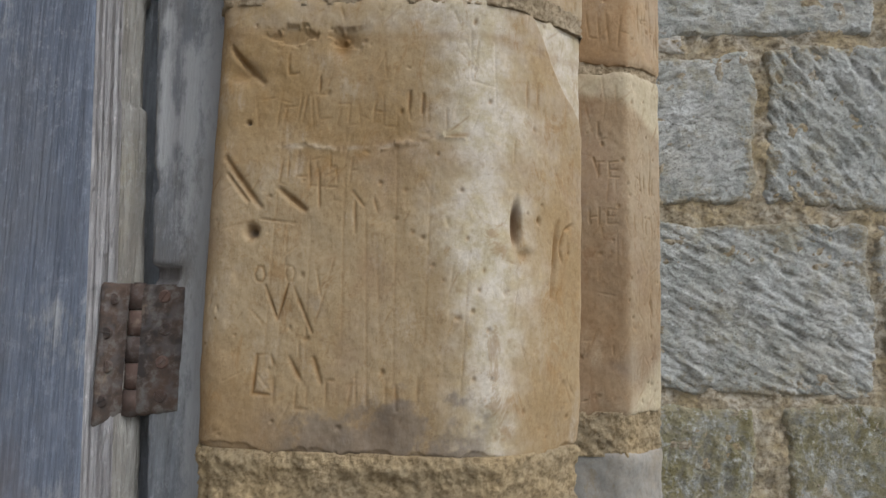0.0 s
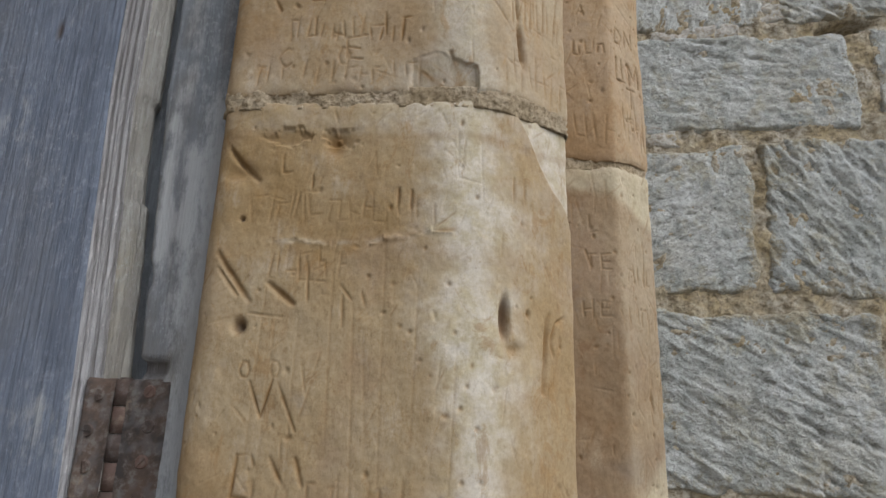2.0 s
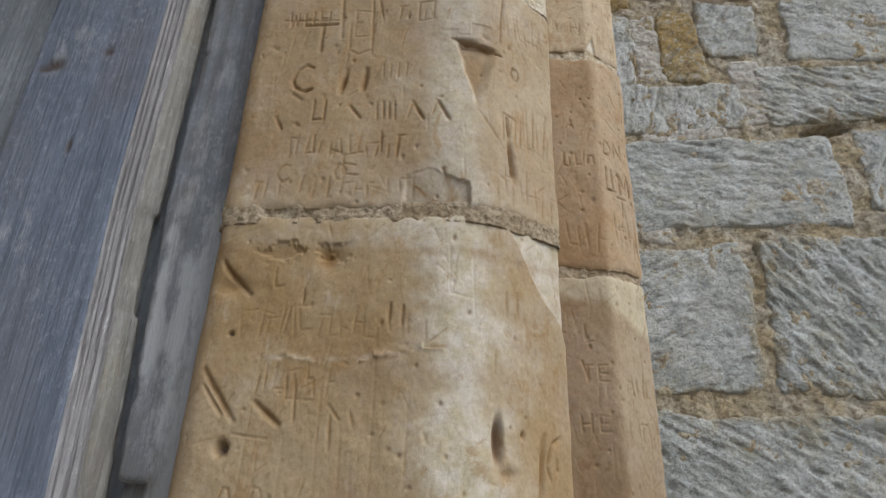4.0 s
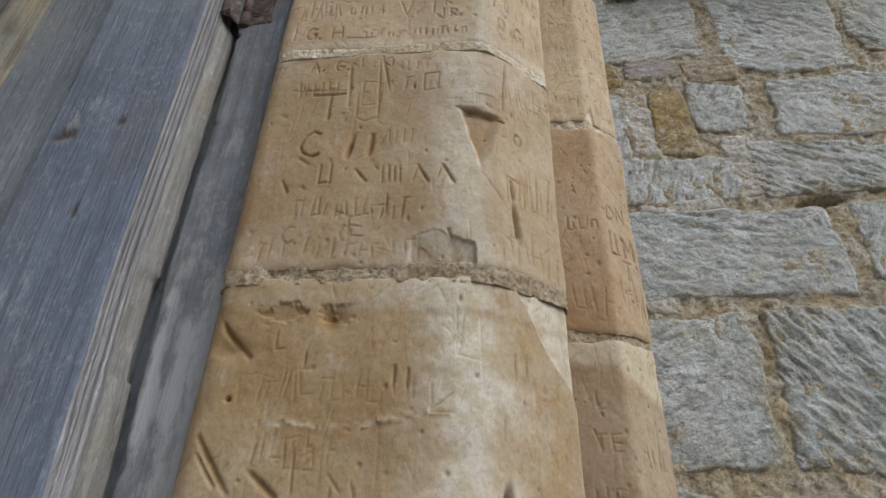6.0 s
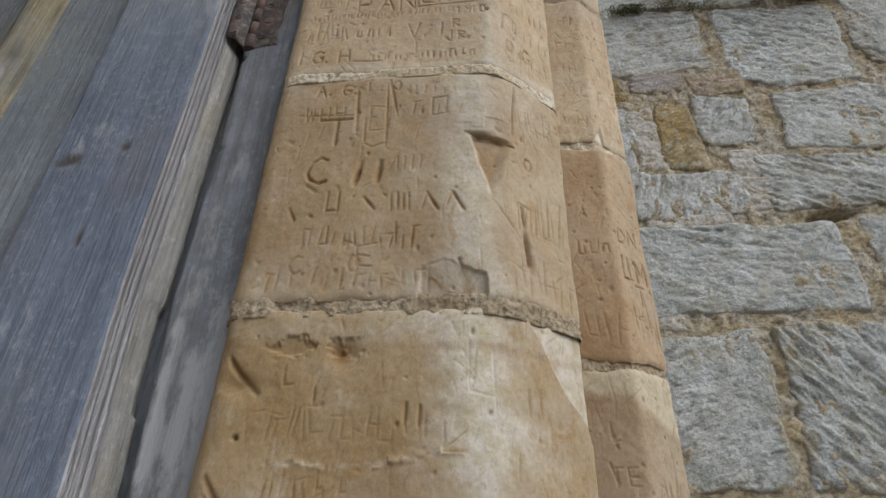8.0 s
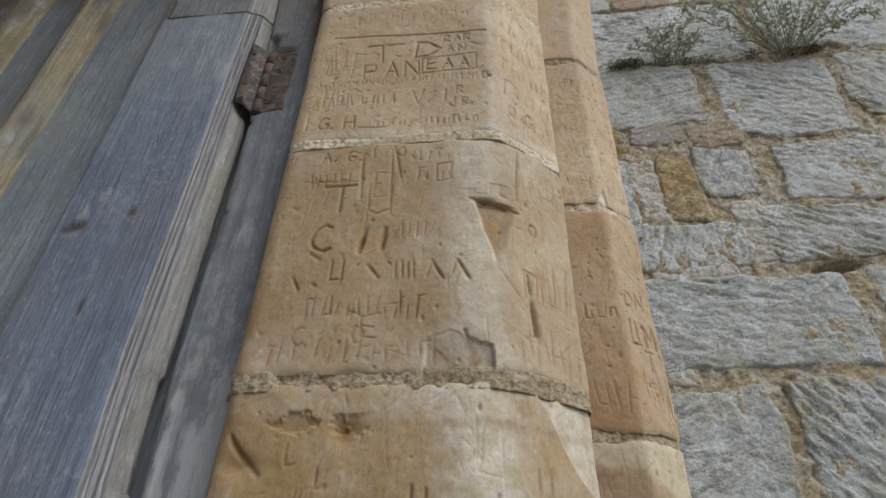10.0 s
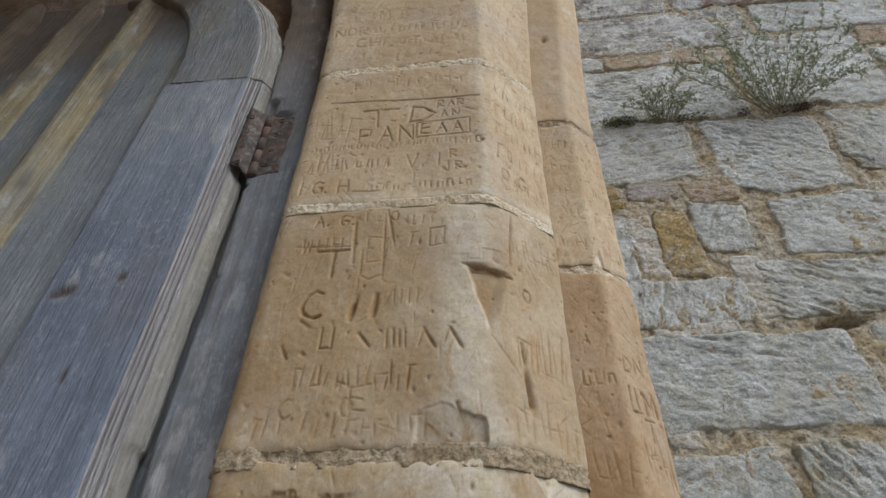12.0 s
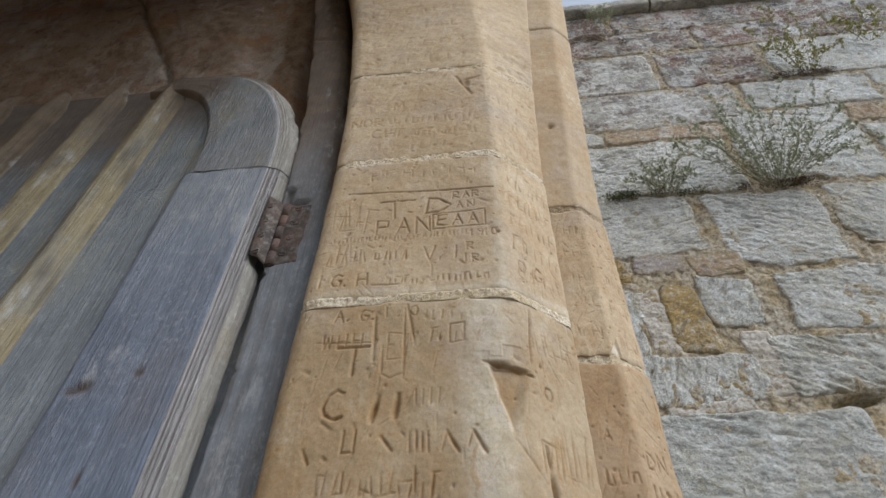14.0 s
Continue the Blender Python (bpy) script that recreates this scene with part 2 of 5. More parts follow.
WALL_RUST = wall_stone("rusty_sandstone", (0.42, 0.28, 0.17), (0.48, 0.36, 0.25), (0.34, 0.22, 0.13), moss=(0.45, 0.33, 0.2))
WALL_DARK = wall_stone("lichened_dark_stone", (0.165, 0.15, 0.15), (0.245, 0.23, 0.232), (0.13, 0.092, 0.085), moss=(0.22, 0.115, 0.085), moss_lo=0.44, lichen=0.45, patch=0.55)
COPING = wall_stone("weathered_coping_stone", (0.30, 0.30, 0.29), (0.48, 0.47, 0.45), (0.22, 0.22, 0.21), moss_lo=0.75)
WALL_LICHEN = wall_stone("white_lichened_stone", (0.43, 0.42, 0.40), (0.56, 0.56, 0.54), (0.30, 0.27, 0.25), moss=(0.16, 0.12, 0.105), moss_lo=0.45, patch=0.7)
TYMPANUM = wall_stone("sooty_brown_stone", (0.42, 0.305, 0.24), (0.49, 0.37, 0.30), (0.29, 0.205, 0.16), moss=(0.42, 0.24, 0.13), moss_lo=0.52, lichen=0.10, patch=0.2, relief=0.25)
WOOD_BLUE = wood("blue_grey_painted_oak", (0.116, 0.135, 0.178), (0.172, 0.196, 0.255), (0.315, 0.34, 0.40), 4.0, 150, tint=(0.175, 0.187, 0.22), brown=0.2)
WOOD_HEAD = wood("greyed_head_wood", (0.155, 0.165, 0.18), (0.225, 0.235, 0.25), (0.34, 0.345, 0.35), 4.0, 130, tint=(0.255, 0.243, 0.21), brown=0.35)
WOOD_EDGE = wood("bare_weathered_edge_wood", (0.40, 0.375, 0.375), (0.55, 0.53, 0.535), (0.64, 0.62, 0.625), 0.2, 120, 0.85, tint=(0.49, 0.46, 0.45), grain=0.9)
WOOD_BARE = wood("cream_bare_wood", (0.27, 0.248, 0.22), (0.39, 0.37, 0.335), (0.50, 0.485, 0.455), 3.0, 70, 0.85, tint=(0.33, 0.295, 0.23), grain=0.6, brown=0.3)
WOOD_FRAME = wood("worn_grey_frame_wood", (0.160, 0.169, 0.184), (0.218, 0.229, 0.25), (0.315, 0.325, 0.34), 5.0, 60, tint=(0.195, 0.187, 0.165), grain=0.3, brown=0.35)
WOOD_PANEL = wood("faded_grey_panel_wood", (0.16, 0.176, 0.196), (0.218, 0.236, 0.258), (0.31, 0.328, 0.345), 3.0, 110, tint=(0.27, 0.26, 0.22), brown=0.4)
WOOD_RIB = wood("yellowed_rib_wood", (0.20, 0.16, 0.10), (0.33, 0.27, 0.15), (0.42, 0.385, 0.30), 2.5, 90, tint=(0.23, 0.22, 0.19), brown=0.8)


def rust_metal(name, a, b, d):
    n = Nodes(name, 0.7, 0.25)
    c = n.mix(n.noise(45, 6, 0.7, 0.35, 0.65), a, b)
    c = n.mix(n.noise(90, 5, 0.7, 0.48, 0.66), c, d)
    c = n.mix(n.noise(30, 5, 0.7, 0.58, 0.75), c, (0.26, 0.20, 0.15))
    c = n.mix(n.math("MULTIPLY", n.attr("pale"), 0.35), c, (0.17, 0.165, 0.165))
    return n.done(c, n.bump(n.noise(260, 5, 0.75), 0.0012, 0.3))


def plain_plant(name, a, b):
    n = Nodes(name, 0.6)
    return n.done(n.mix(n.noise(60, 3, 0.6, 0.3, 0.7), a, b))


RUST = rust_metal("rusted_iron", (0.058, 0.048, 0.044), (0.125, 0.083, 0.062), (0.17, 0.155, 0.14))
KNUCKLE_DARK = rust_metal("dark_rusted_iron", (0.075, 0.055, 0.048), (0.12, 0.078, 0.062), (0.13, 0.11, 0.10))
KNUCKLE = rust_metal("brown_rusted_iron", (0.115, 0.074, 0.060), (0.165, 0.10, 0.078), (0.175, 0.135, 0.115))
SCREW_IRON = rust_metal("dull_screw_iron", (0.06, 0.05, 0.046), (0.12, 0.08, 0.064), (0.18, 0.165, 0.15))
LEAF_GREEN = plain_plant("dusty_green_leaf", (0.35, 0.395, 0.28), (0.51, 0.545, 0.41))
LEAF_YELLOW = plain_plant("yellow_green_leaf", (0.28, 0.30, 0.10), (0.45, 0.40, 0.13))
STEM = plain_plant("woody_stem", (0.26, 0.24, 0.17), (0.36, 0.34, 0.25))
DRY_MOSS = plain_plant("dry_brown_moss", (0.10, 0.06, 0.04), (0.17, 0.12, 0.07))
GREEN_MOSS = plain_plant("green_moss", (0.05, 0.06, 0.02), (0.10, 0.11, 0.04))


def earth():
    n = Nodes("trodden_gravel", 0.95)
    c = n.mix(n.noise(3, 6, 0.6, 0.35, 0.65), (0.22, 0.19, 0.15), (0.30, 0.27, 0.22))
    c = n.mix(n.cells(60, 0.1, 0.5), c, (0.16, 0.14, 0.11))
    return n.done(c, n.bump(n.cells(60), 0.02, 0.7))


GRAVEL = earth()


# ---- mesh helpers ----
def value_noise(u, v, seed):
    """Smooth value noise of two arrays, 0 to 1."""
    iu, iv = np.floor(u).astype(np.int64), np.floor(v).astype(np.int64)
    fu, fv = u - iu, v - iv
    fu, fv = fu * fu * (3 - 2 * fu), fv * fv * (3 - 2 * fv)

    def h(a, b):
        k = (a * 374761393 + b * 668265263 + seed * 974634777) & 0x7FFFFFFF
        k = ((k ^ (k >> 13)) * 1274126177) & 0x7FFFFFFF
        return ((k ^ (k >> 16)) & 0xFFFF) / 65535.0

    return (h(iu, iv) * (1 - fu) + h(iu + 1, iv) * fu) * (1 - fv) + (h(iu, iv + 1) * (1 - fu) + h(iu + 1, iv + 1) * fu) * fv


def fbm(u, v, seed, octaves=4, gain=0.5):
    """Layered noise, about -1 to 1."""
    total, amp, norm = 0.0, 1.0, 0.0
    for k in range(octaves):
        total = total + amp * (value_noise(u * 2**k, v * 2**k, seed + 31 * k) * 2 - 1)
        norm += amp
        amp *= gain
    return total / norm


def smooth(x, lo, hi):
    t = np.clip((x - lo) / (hi - lo), 0, 1)
    return t * t * (3 - 2 * t)


def sheet(name, x, y, z, material, parent=None, fields=None, flip=False):
    """One mesh object from three arrays of rows and columns, with point attributes."""
    rows, cols = x.shape
    mesh = bpy.data.meshes.new(name)
    k = np.arange(rows * cols).reshape(rows, cols)
    q = np.stack([k[:-1, :-1], k[:-1, 1:], k[1:, 1:], k[1:, :-1]], -1).reshape(-1, 4)
    if flip:
        q = q[:, ::-1]
    mesh.vertices.add(rows * cols)
    mesh.vertices.foreach_set("co", np.stack([x, y, z], -1).astype(np.float32).ravel())
    mesh.loops.add(q.size)
    mesh.loops.foreach_set("vertex_index", q.astype(np.int32).ravel())
    mesh.polygons.add(len(q))
    mesh.polygons.foreach_set("loop_start", np.arange(0, q.size, 4, dtype=np.int32))
    mesh.polygons.foreach_set("use_smooth", np.ones(len(q), dtype=bool))
    for key, values in (fields or {}).items():
        mesh.attributes.new(key, "FLOAT", "POINT").data.foreach_set("value", np.clip(values, 0, 1).astype(np.float32).ravel())
    mesh.update()
    mesh.validate()
    mesh.materials.append(material)
    ob = new(name, mesh)
    ob.parent = parent
    return ob


def part(name, bm, material, parent, label=""):
    mesh = bpy.data.meshes.new(name)
    bmesh.ops.recalc_face_normals(bm, faces=bm.faces)
    bm.to_mesh(mesh)
    bm.free()
    mesh.materials.append(material)
    ob = new(name, mesh)
    ob.parent = parent
    return tagged(ob, label)


def box(x0, x1, y0, y1, z0, z1, bevel=0.0):
    bm = bmesh.new()
    bmesh.ops.create_cube(bm, size=1.0)
    bmesh.ops.transform(bm, verts=bm.verts, matrix=Matrix.Translation(((x0 + x1) / 2, (y0 + y1) / 2, (z0 + z1) / 2)) @ Matrix.Diagonal((x1 - x0, y1 - y0, z1 - z0, 1)))
    if bevel:
        bmesh.ops.bevel(bm, geom=bm.edges[:], offset=bevel, segments=2, affect="EDGES")
    return bm


def ring_pad(a, first, last):
    """Adds a first and a last row to an array."""
    return np.concatenate([first[None, :], a, last[None, :]], 0)


# ---- ground, the mass of the building and unseen light blockers ----
g = np.linspace(-1, 1, 41)
gx, gy = np.meshgrid(np.sign(g) * np.abs(g) ** 4 * 1500, np.sign(g) * np.abs(g) ** 4 * 1500)
tagged(sheet("ground", gx, gy, np.zeros_like(gx), GRAVEL), "trodden buff gravel ground before the doorway", "ground", kind="structure")
tagged(part("wall_core", box(-4.0, 0.215, 0.72, 3.0, 0.0, 5.6), MORTAR_WALL, None), "solid rubble core of the wall behind the door", "wall", kind="structure")
tagged(part("wall_over_arch", box(-4.0, 0.215, 0.53, 0.72, 3.62, 5.6), STONE_HIGH, None), "plain ochre stone wall over the arch", "wall", kind="structure")
tagged(part("wall_west", box(-4.0, -1.9, 0.53, 0.72, 0.0, 3.62), STONE_HIGH, None), "plain ochre stone wall beyond the door", "wall", kind="structure")
# added out of view: hood and soffit keep the sky off the door head
tagged(part("shade_hood", box(-1.5, -0.01, -1.3, 0.27, 2.92, 3.9), STONE_HIGH, None), "unseen stone hood added to shade the head of the door", "hood", kind="structure")

tagged(part("porch_ceiling", box(-1.9, -0.22, 0.27, 0.53, 3.62, 3.9), TYMPANUM, None), "unseen stone soffit added between the shading hood and the arch", "ceiling", kind="structure")
# added out of view: blocks light that would come from the left
tagged(part("shade_wall", box(-4.0, -1.75, -1.1, 0.53, 0.0, 3.62), STONE_HIGH, None), "unseen ochre stone side wall added to cut light from the left", "wall", kind="structure")

# ---- door jamb: courses of carved ochre ashlar ----
LEFT, ARRIS, FRONT = -0.154, 0.070, 0.500
TURN_END = 0.159
SPLAY = (0.740, 0.6726)


def arch_shift(run, z):
    """How far the jamb spreads as the arch springs: the inner side towards the door, the outer one away from it."""
    inner = np.interp(run, [LEFT, ARRIS, TURN_END], [1.0, 0.36, 0.0])
    outer = np.interp(run, [ARRIS, TURN_END], [0.0, 1.0])
    return 0.06 * np.maximum(0, z - 2.36) * outer - np.maximum(0, z - 2.2) ** 2 / 8.2 * inner


def jamb_section(s, worn, left_round):
    """Plan of the jamb: s is x on the front, then the length along the splay."""
    x, y = np.zeros_like(s), np.zeros_like(s)
    back = s < LEFT
    front = (s >= LEFT) & (s < ARRIS)
    side = (s >= ARRIS) & (s < TURN_END)
    rest = s >= TURN_END
    x[back], y[back] = LEFT, FRONT + (LEFT - s[back])
    x[front], y[front] = s[front], FRONT
    x[side], y[side] = ARRIS + (s[side] - ARRIS) * SPLAY[0], FRONT + (s[side] - ARRIS) * SPLAY[1]
    ex, ey = ARRIS + (TURN_END - ARRIS) * SPLAY[0], FRONT + (TURN_END - ARRIS) * SPLAY[1]
    x[rest], y[rest] = ex - 0.15 * (s[rest] - TURN_END), ey + 0.98 * (s[rest] - TURN_END)
    for corner, (vx, vy), d1, d2, reach in (
        (LEFT, (LEFT, FRONT), (0, -1), (1, 0), left_round),
        (ARRIS, (ARRIS, FRONT), (1, 0), SPLAY, worn),
        (TURN_END, (ex, ey), SPLAY, (-0.15, 0.98), 0.007),
    ):
        inside = np.abs(s - corner) < reach
        t = (s[inside] - corner + reach) / (2 * reach)
        ax, ay = vx - d1[0] * reach, vy - d1[1] * reach
        bx, by = vx + d2[0] * reach, vy + d2[1] * reach
        x[inside] = (1 - t) ** 2 * ax + 2 * t * (1 - t) * vx + t**2 * bx
        y[inside] = (1 - t) ** 2 * ay + 2 * t * (1 - t) * vy + t**2 * by
    return x, y


class Face:
    """A block's face unrolled, to cut marks into."""

    def __init__(self, s, z, seed):
        self.s1, self.z1 = s, z
        self.S, self.Z = np.meshgrid(s, z)
        self.d = np.zeros_like(self.S)
        self.stain_dark, self.pale, self.grime_shade = np.zeros_like(self.S), np.zeros_like(self.S), np.zeros_like(self.S)
        self.rng = random.Random(seed)

    def window(self, s0, s1, z0, z1, pad):
        a, b = np.searchsorted(self.s1, [min(s0, s1) - pad, max(s0, s1) + pad])
        c, d = np.searchsorted(self.z1, [min(z0, z1) - pad, max(z0, z1) + pad])
        return slice(c, d), slice(a, b)

    def cut(self, s0, z0, s1, z1, width=0.0016, depth=0.0022, stain_dark=0.45, taper=0.5):
        """A stroke from one point to another."""
        width, depth, stain_dark = width * 0.74, depth * 0.85, stain_dark * 1.25
        w = self.window(s0, s1, z0, z1, width * 4)
        S, Z = self.S[w], self.Z[w]
        if not S.size:
            return
        ds, dz = s1 - s0, z1 - z0
        t = np.clip(((S - s0) * ds + (Z - z0) * dz) / (ds * ds + dz * dz + 1e-12), 0, 1)
        dist = np.hypot(S - s0 - t * ds, Z - z0 - t * dz)
        k = np.exp(-((dist / width) ** 2)) * (1 - taper * np.abs(2 * t - 1) ** 2) * (0.45 + 0.75 * value_noise(S * 160, Z * 160, 77))
        self.d[w] = np.minimum(self.d[w], -depth * k)
        self.stain_dark[w] = np.maximum(self.stain_dark[w], stain_dark * k)

    def pit(self, s, z, rs, rz, depth, stain_dark=0.5, grime_shade=0.0, power=2.0):
        w = self.window(s, s, z, z, max(rs, rz) * 2.5)
        r = np.hypot((self.S[w] - s) / rs, (self.Z[w] - z) / rz)
        k = np.exp(-(r**power))
        self.d[w] -= depth * k
        self.stain_dark[w] = np.maximum(self.stain_dark[w], stain_dark * k)
        self.grime_shade[w] = np.maximum(self.grime_shade[w], grime_shade * k)

    def letters(self, text, s, z, height, step=None, width=0.0015, depth=0.002, stain_dark=0.4, slant=0.0, wide=0.62):
        step = step or height * 0.85
        for ch in text:
            for stroke in GLYPHS.get(ch, "").split("|"):
                pts = [tuple(float(q) + self.rng.uniform(-0.07, 0.07) for q in p.split(",")) for p in stroke.split()]
                for (a, b), (c, e) in zip(pts, pts[1:]):
                    self.cut(s + height * (wide * a + slant * b), z + height * b, s + height * (wide * c + slant * e), z + height * e, width, depth, stain_dark, 0.15)
            s += step

    def scrawl(self, s0, s1, z, height, count, width=0.0012, depth=0.0015, stain_dark=0.35):
        """Worn writing that cannot be read: a row of short bars."""
        r = self.rng
        for k in range(count):
            a = s0 + (s1 - s0) * (k + r.uniform(0.2, 0.8)) / count
            h = height * r.uniform(0.5, 1.0)
            b = z + height * r.uniform(-0.1, 0.2)
            self.cut(a, b, a + r.uniform(-0.12, 0.12) * height, b + h, width * r.uniform(0.8, 1.3), depth * r.uniform(0.5, 1.2), stain_dark)
            if r.random() < 0.4:
                y = b + h * r.choice((0, 0.5, 1))
                self.cut(a, y, a + height * r.uniform(0.2, 0.5), y + height * r.uniform(-0.1, 0.1), width, depth * 0.8, stain_dark)


GLYPHS = {
    "A": "0,0 .5,1 1,0|.2,.4 .8,.4", "C": "1,.9 .6,1 .2,.8 0,.5 .2,.15 .6,0 1,.1", "D": "0,0 0,1 .6,.9 1,.5 .6,.1 0,0",
    "E": "1,0 0,0 0,1 1,1|0,.5 .8,.5", "G": "1,.85 .5,1 .1,.75 0,.4 .3,0 .8,0 1,.4 .6,.4", "H": "0,0 0,1|1,0 1,1|0,.5 1,.5", "I": "0,0 0,1",
    "L": "0,1 0,0 .8,0", "M": "0,0 .1,1 .5,.3 .9,1 1,0", "N": "0,0 0,1 1,0 1,1", "O": "1,.5 .75,.93 .25,.93 0,.5 .25,.07 .75,.07 1,.5",
    "P": "0,0 0,1 .8,.9 .8,.55 0,.5", "R": "0,0 0,1 .8,.9 .8,.55 0,.5 .9,0", "T": "0,1 1,1|.5,1 .5,0", "V": "0,1 .5,0 1,1", "W": "0,1 .25,0 .5,.8 .75,0 1,1",
    "U": "0,1 0,.2 .5,0 1,.2 1,1", "1": "0,.8 .3,1 .3,0", "9": "1,.6 .4,.5 .1,.8 .6,1 1,.7 .8,0", "0": "1,.5 .75,1 .25,1 0,.5 .25,0 .75,0 1,.5", ".": "0,0 .05,.08", "[": "0,0 0,1 1.0,1 1.0,0 0,0",
}


def block(name, material, parent, z0, z1, worn, left_round, marks, seed, step=0.0009, edge=0.0025, waviness=0.0012, rim=0.0018, section=jamb_section, lo=LEFT - 0.085, hi=TURN_END + 0.05, bend=1.0, least=LEFT, chips=150):
    """One course: a closed shell round the front, rough and cut."""
    s = np.arange(lo, hi + step, step)
    z = np.linspace(z0, z1, int((z1 - z0) / step) + 1)
    f = Face(s, z, seed)
    S, Z = f.S, f.Z
    marks(f)
    if step < 0.003:
        r = f.rng
        for _ in range(int(260 * (z1 - z0))):
            q = r.uniform(0.0008, 0.0020)
            f.pit(r.uniform(lo, hi), r.uniform(z0, z1), q, q * r.uniform(0.8, 1.6), r.uniform(0.0005, 0.0018), r.uniform(0, 0.5), r.uniform(0, 0.3))
        for _ in range(int(chips * (z1 - z0))):
            a, b, w = r.uniform(LEFT, hi), r.uniform(z0, z1), r.uniform(0.0014, 0.0034)
            q = r.uniform(0.006, 0.018)
            f.cut(a, b, a + q * r.uniform(-0.9, 0.9), b + q * r.uniform(-0.8, 0.8), w, w * r.uniform(0.35, 0.8), r.uniform(0.0, 0.4), 0.9)
        for _ in range(int(380 * (z1 - z0))):
            a, b, w = r.uniform(lo, hi), r.uniform(z0, z1), r.gauss(0.2, 0.5)
            q = r.uniform(0.008, 0.03)
            f.cut(a, b, a + q * math.sin(w), b + q * math.cos(w), r.uniform(0.0007, 0.0012), r.uniform(0.0004, 0.0010), r.uniform(0, 0.35))
    f.d += waviness * 1.6 * fbm(S * 14, Z * 14, seed, 3) + waviness * 0.5 * fbm(S * 70, Z * 70, seed + 5, 3)
    lo_edge, hi_edge = Z - z0 + 0.002 * fbm(S * 40, Z * 0, seed + 7, 3), z1 - Z + 0.002 * fbm(S * 40, Z * 0, seed + 8, 3)
    f.d -= rim * (np.exp(-np.maximum(lo_edge, 0) / edge) + np.exp(-np.maximum(hi_edge, 0) / edge))
    x, y = section(s, worn, left_round)
    tx, ty = np.gradient(x), np.gradient(y)
    length = np.hypot(tx, ty) + 1e-9
    nx, ny = ty / length, -tx / length
    X = x[None, :] + nx[None, :] * f.d + bend * arch_shift(np.maximum(S, least), Z)
    Y = y[None, :] + ny[None, :] * f.d
    near = np.exp(-np.minimum(Z - z0, z1 - Z) / 0.02)
    Z = Z + near * 0.0042 * fbm(S * 28, S * 0, seed + 11, 5, 0.65)
    X2, Y2 = ring_pad(X, X[0] - nx * 0.03, X[-1] - nx * 0.03), ring_pad(Y, Y[0] - ny * 0.03, Y[-1] - ny * 0.03)
    Z2 = ring_pad(Z, Z[0], Z[-1])
    pads = {k: ring_pad(v, v[0], v[-1]) for k, v in (("stain_dark", f.stain_dark), ("pale", f.pale), ("grime_shade", f.grime_shade))}
    return sheet(name, X2, Y2, Z2, material, parent, pads)


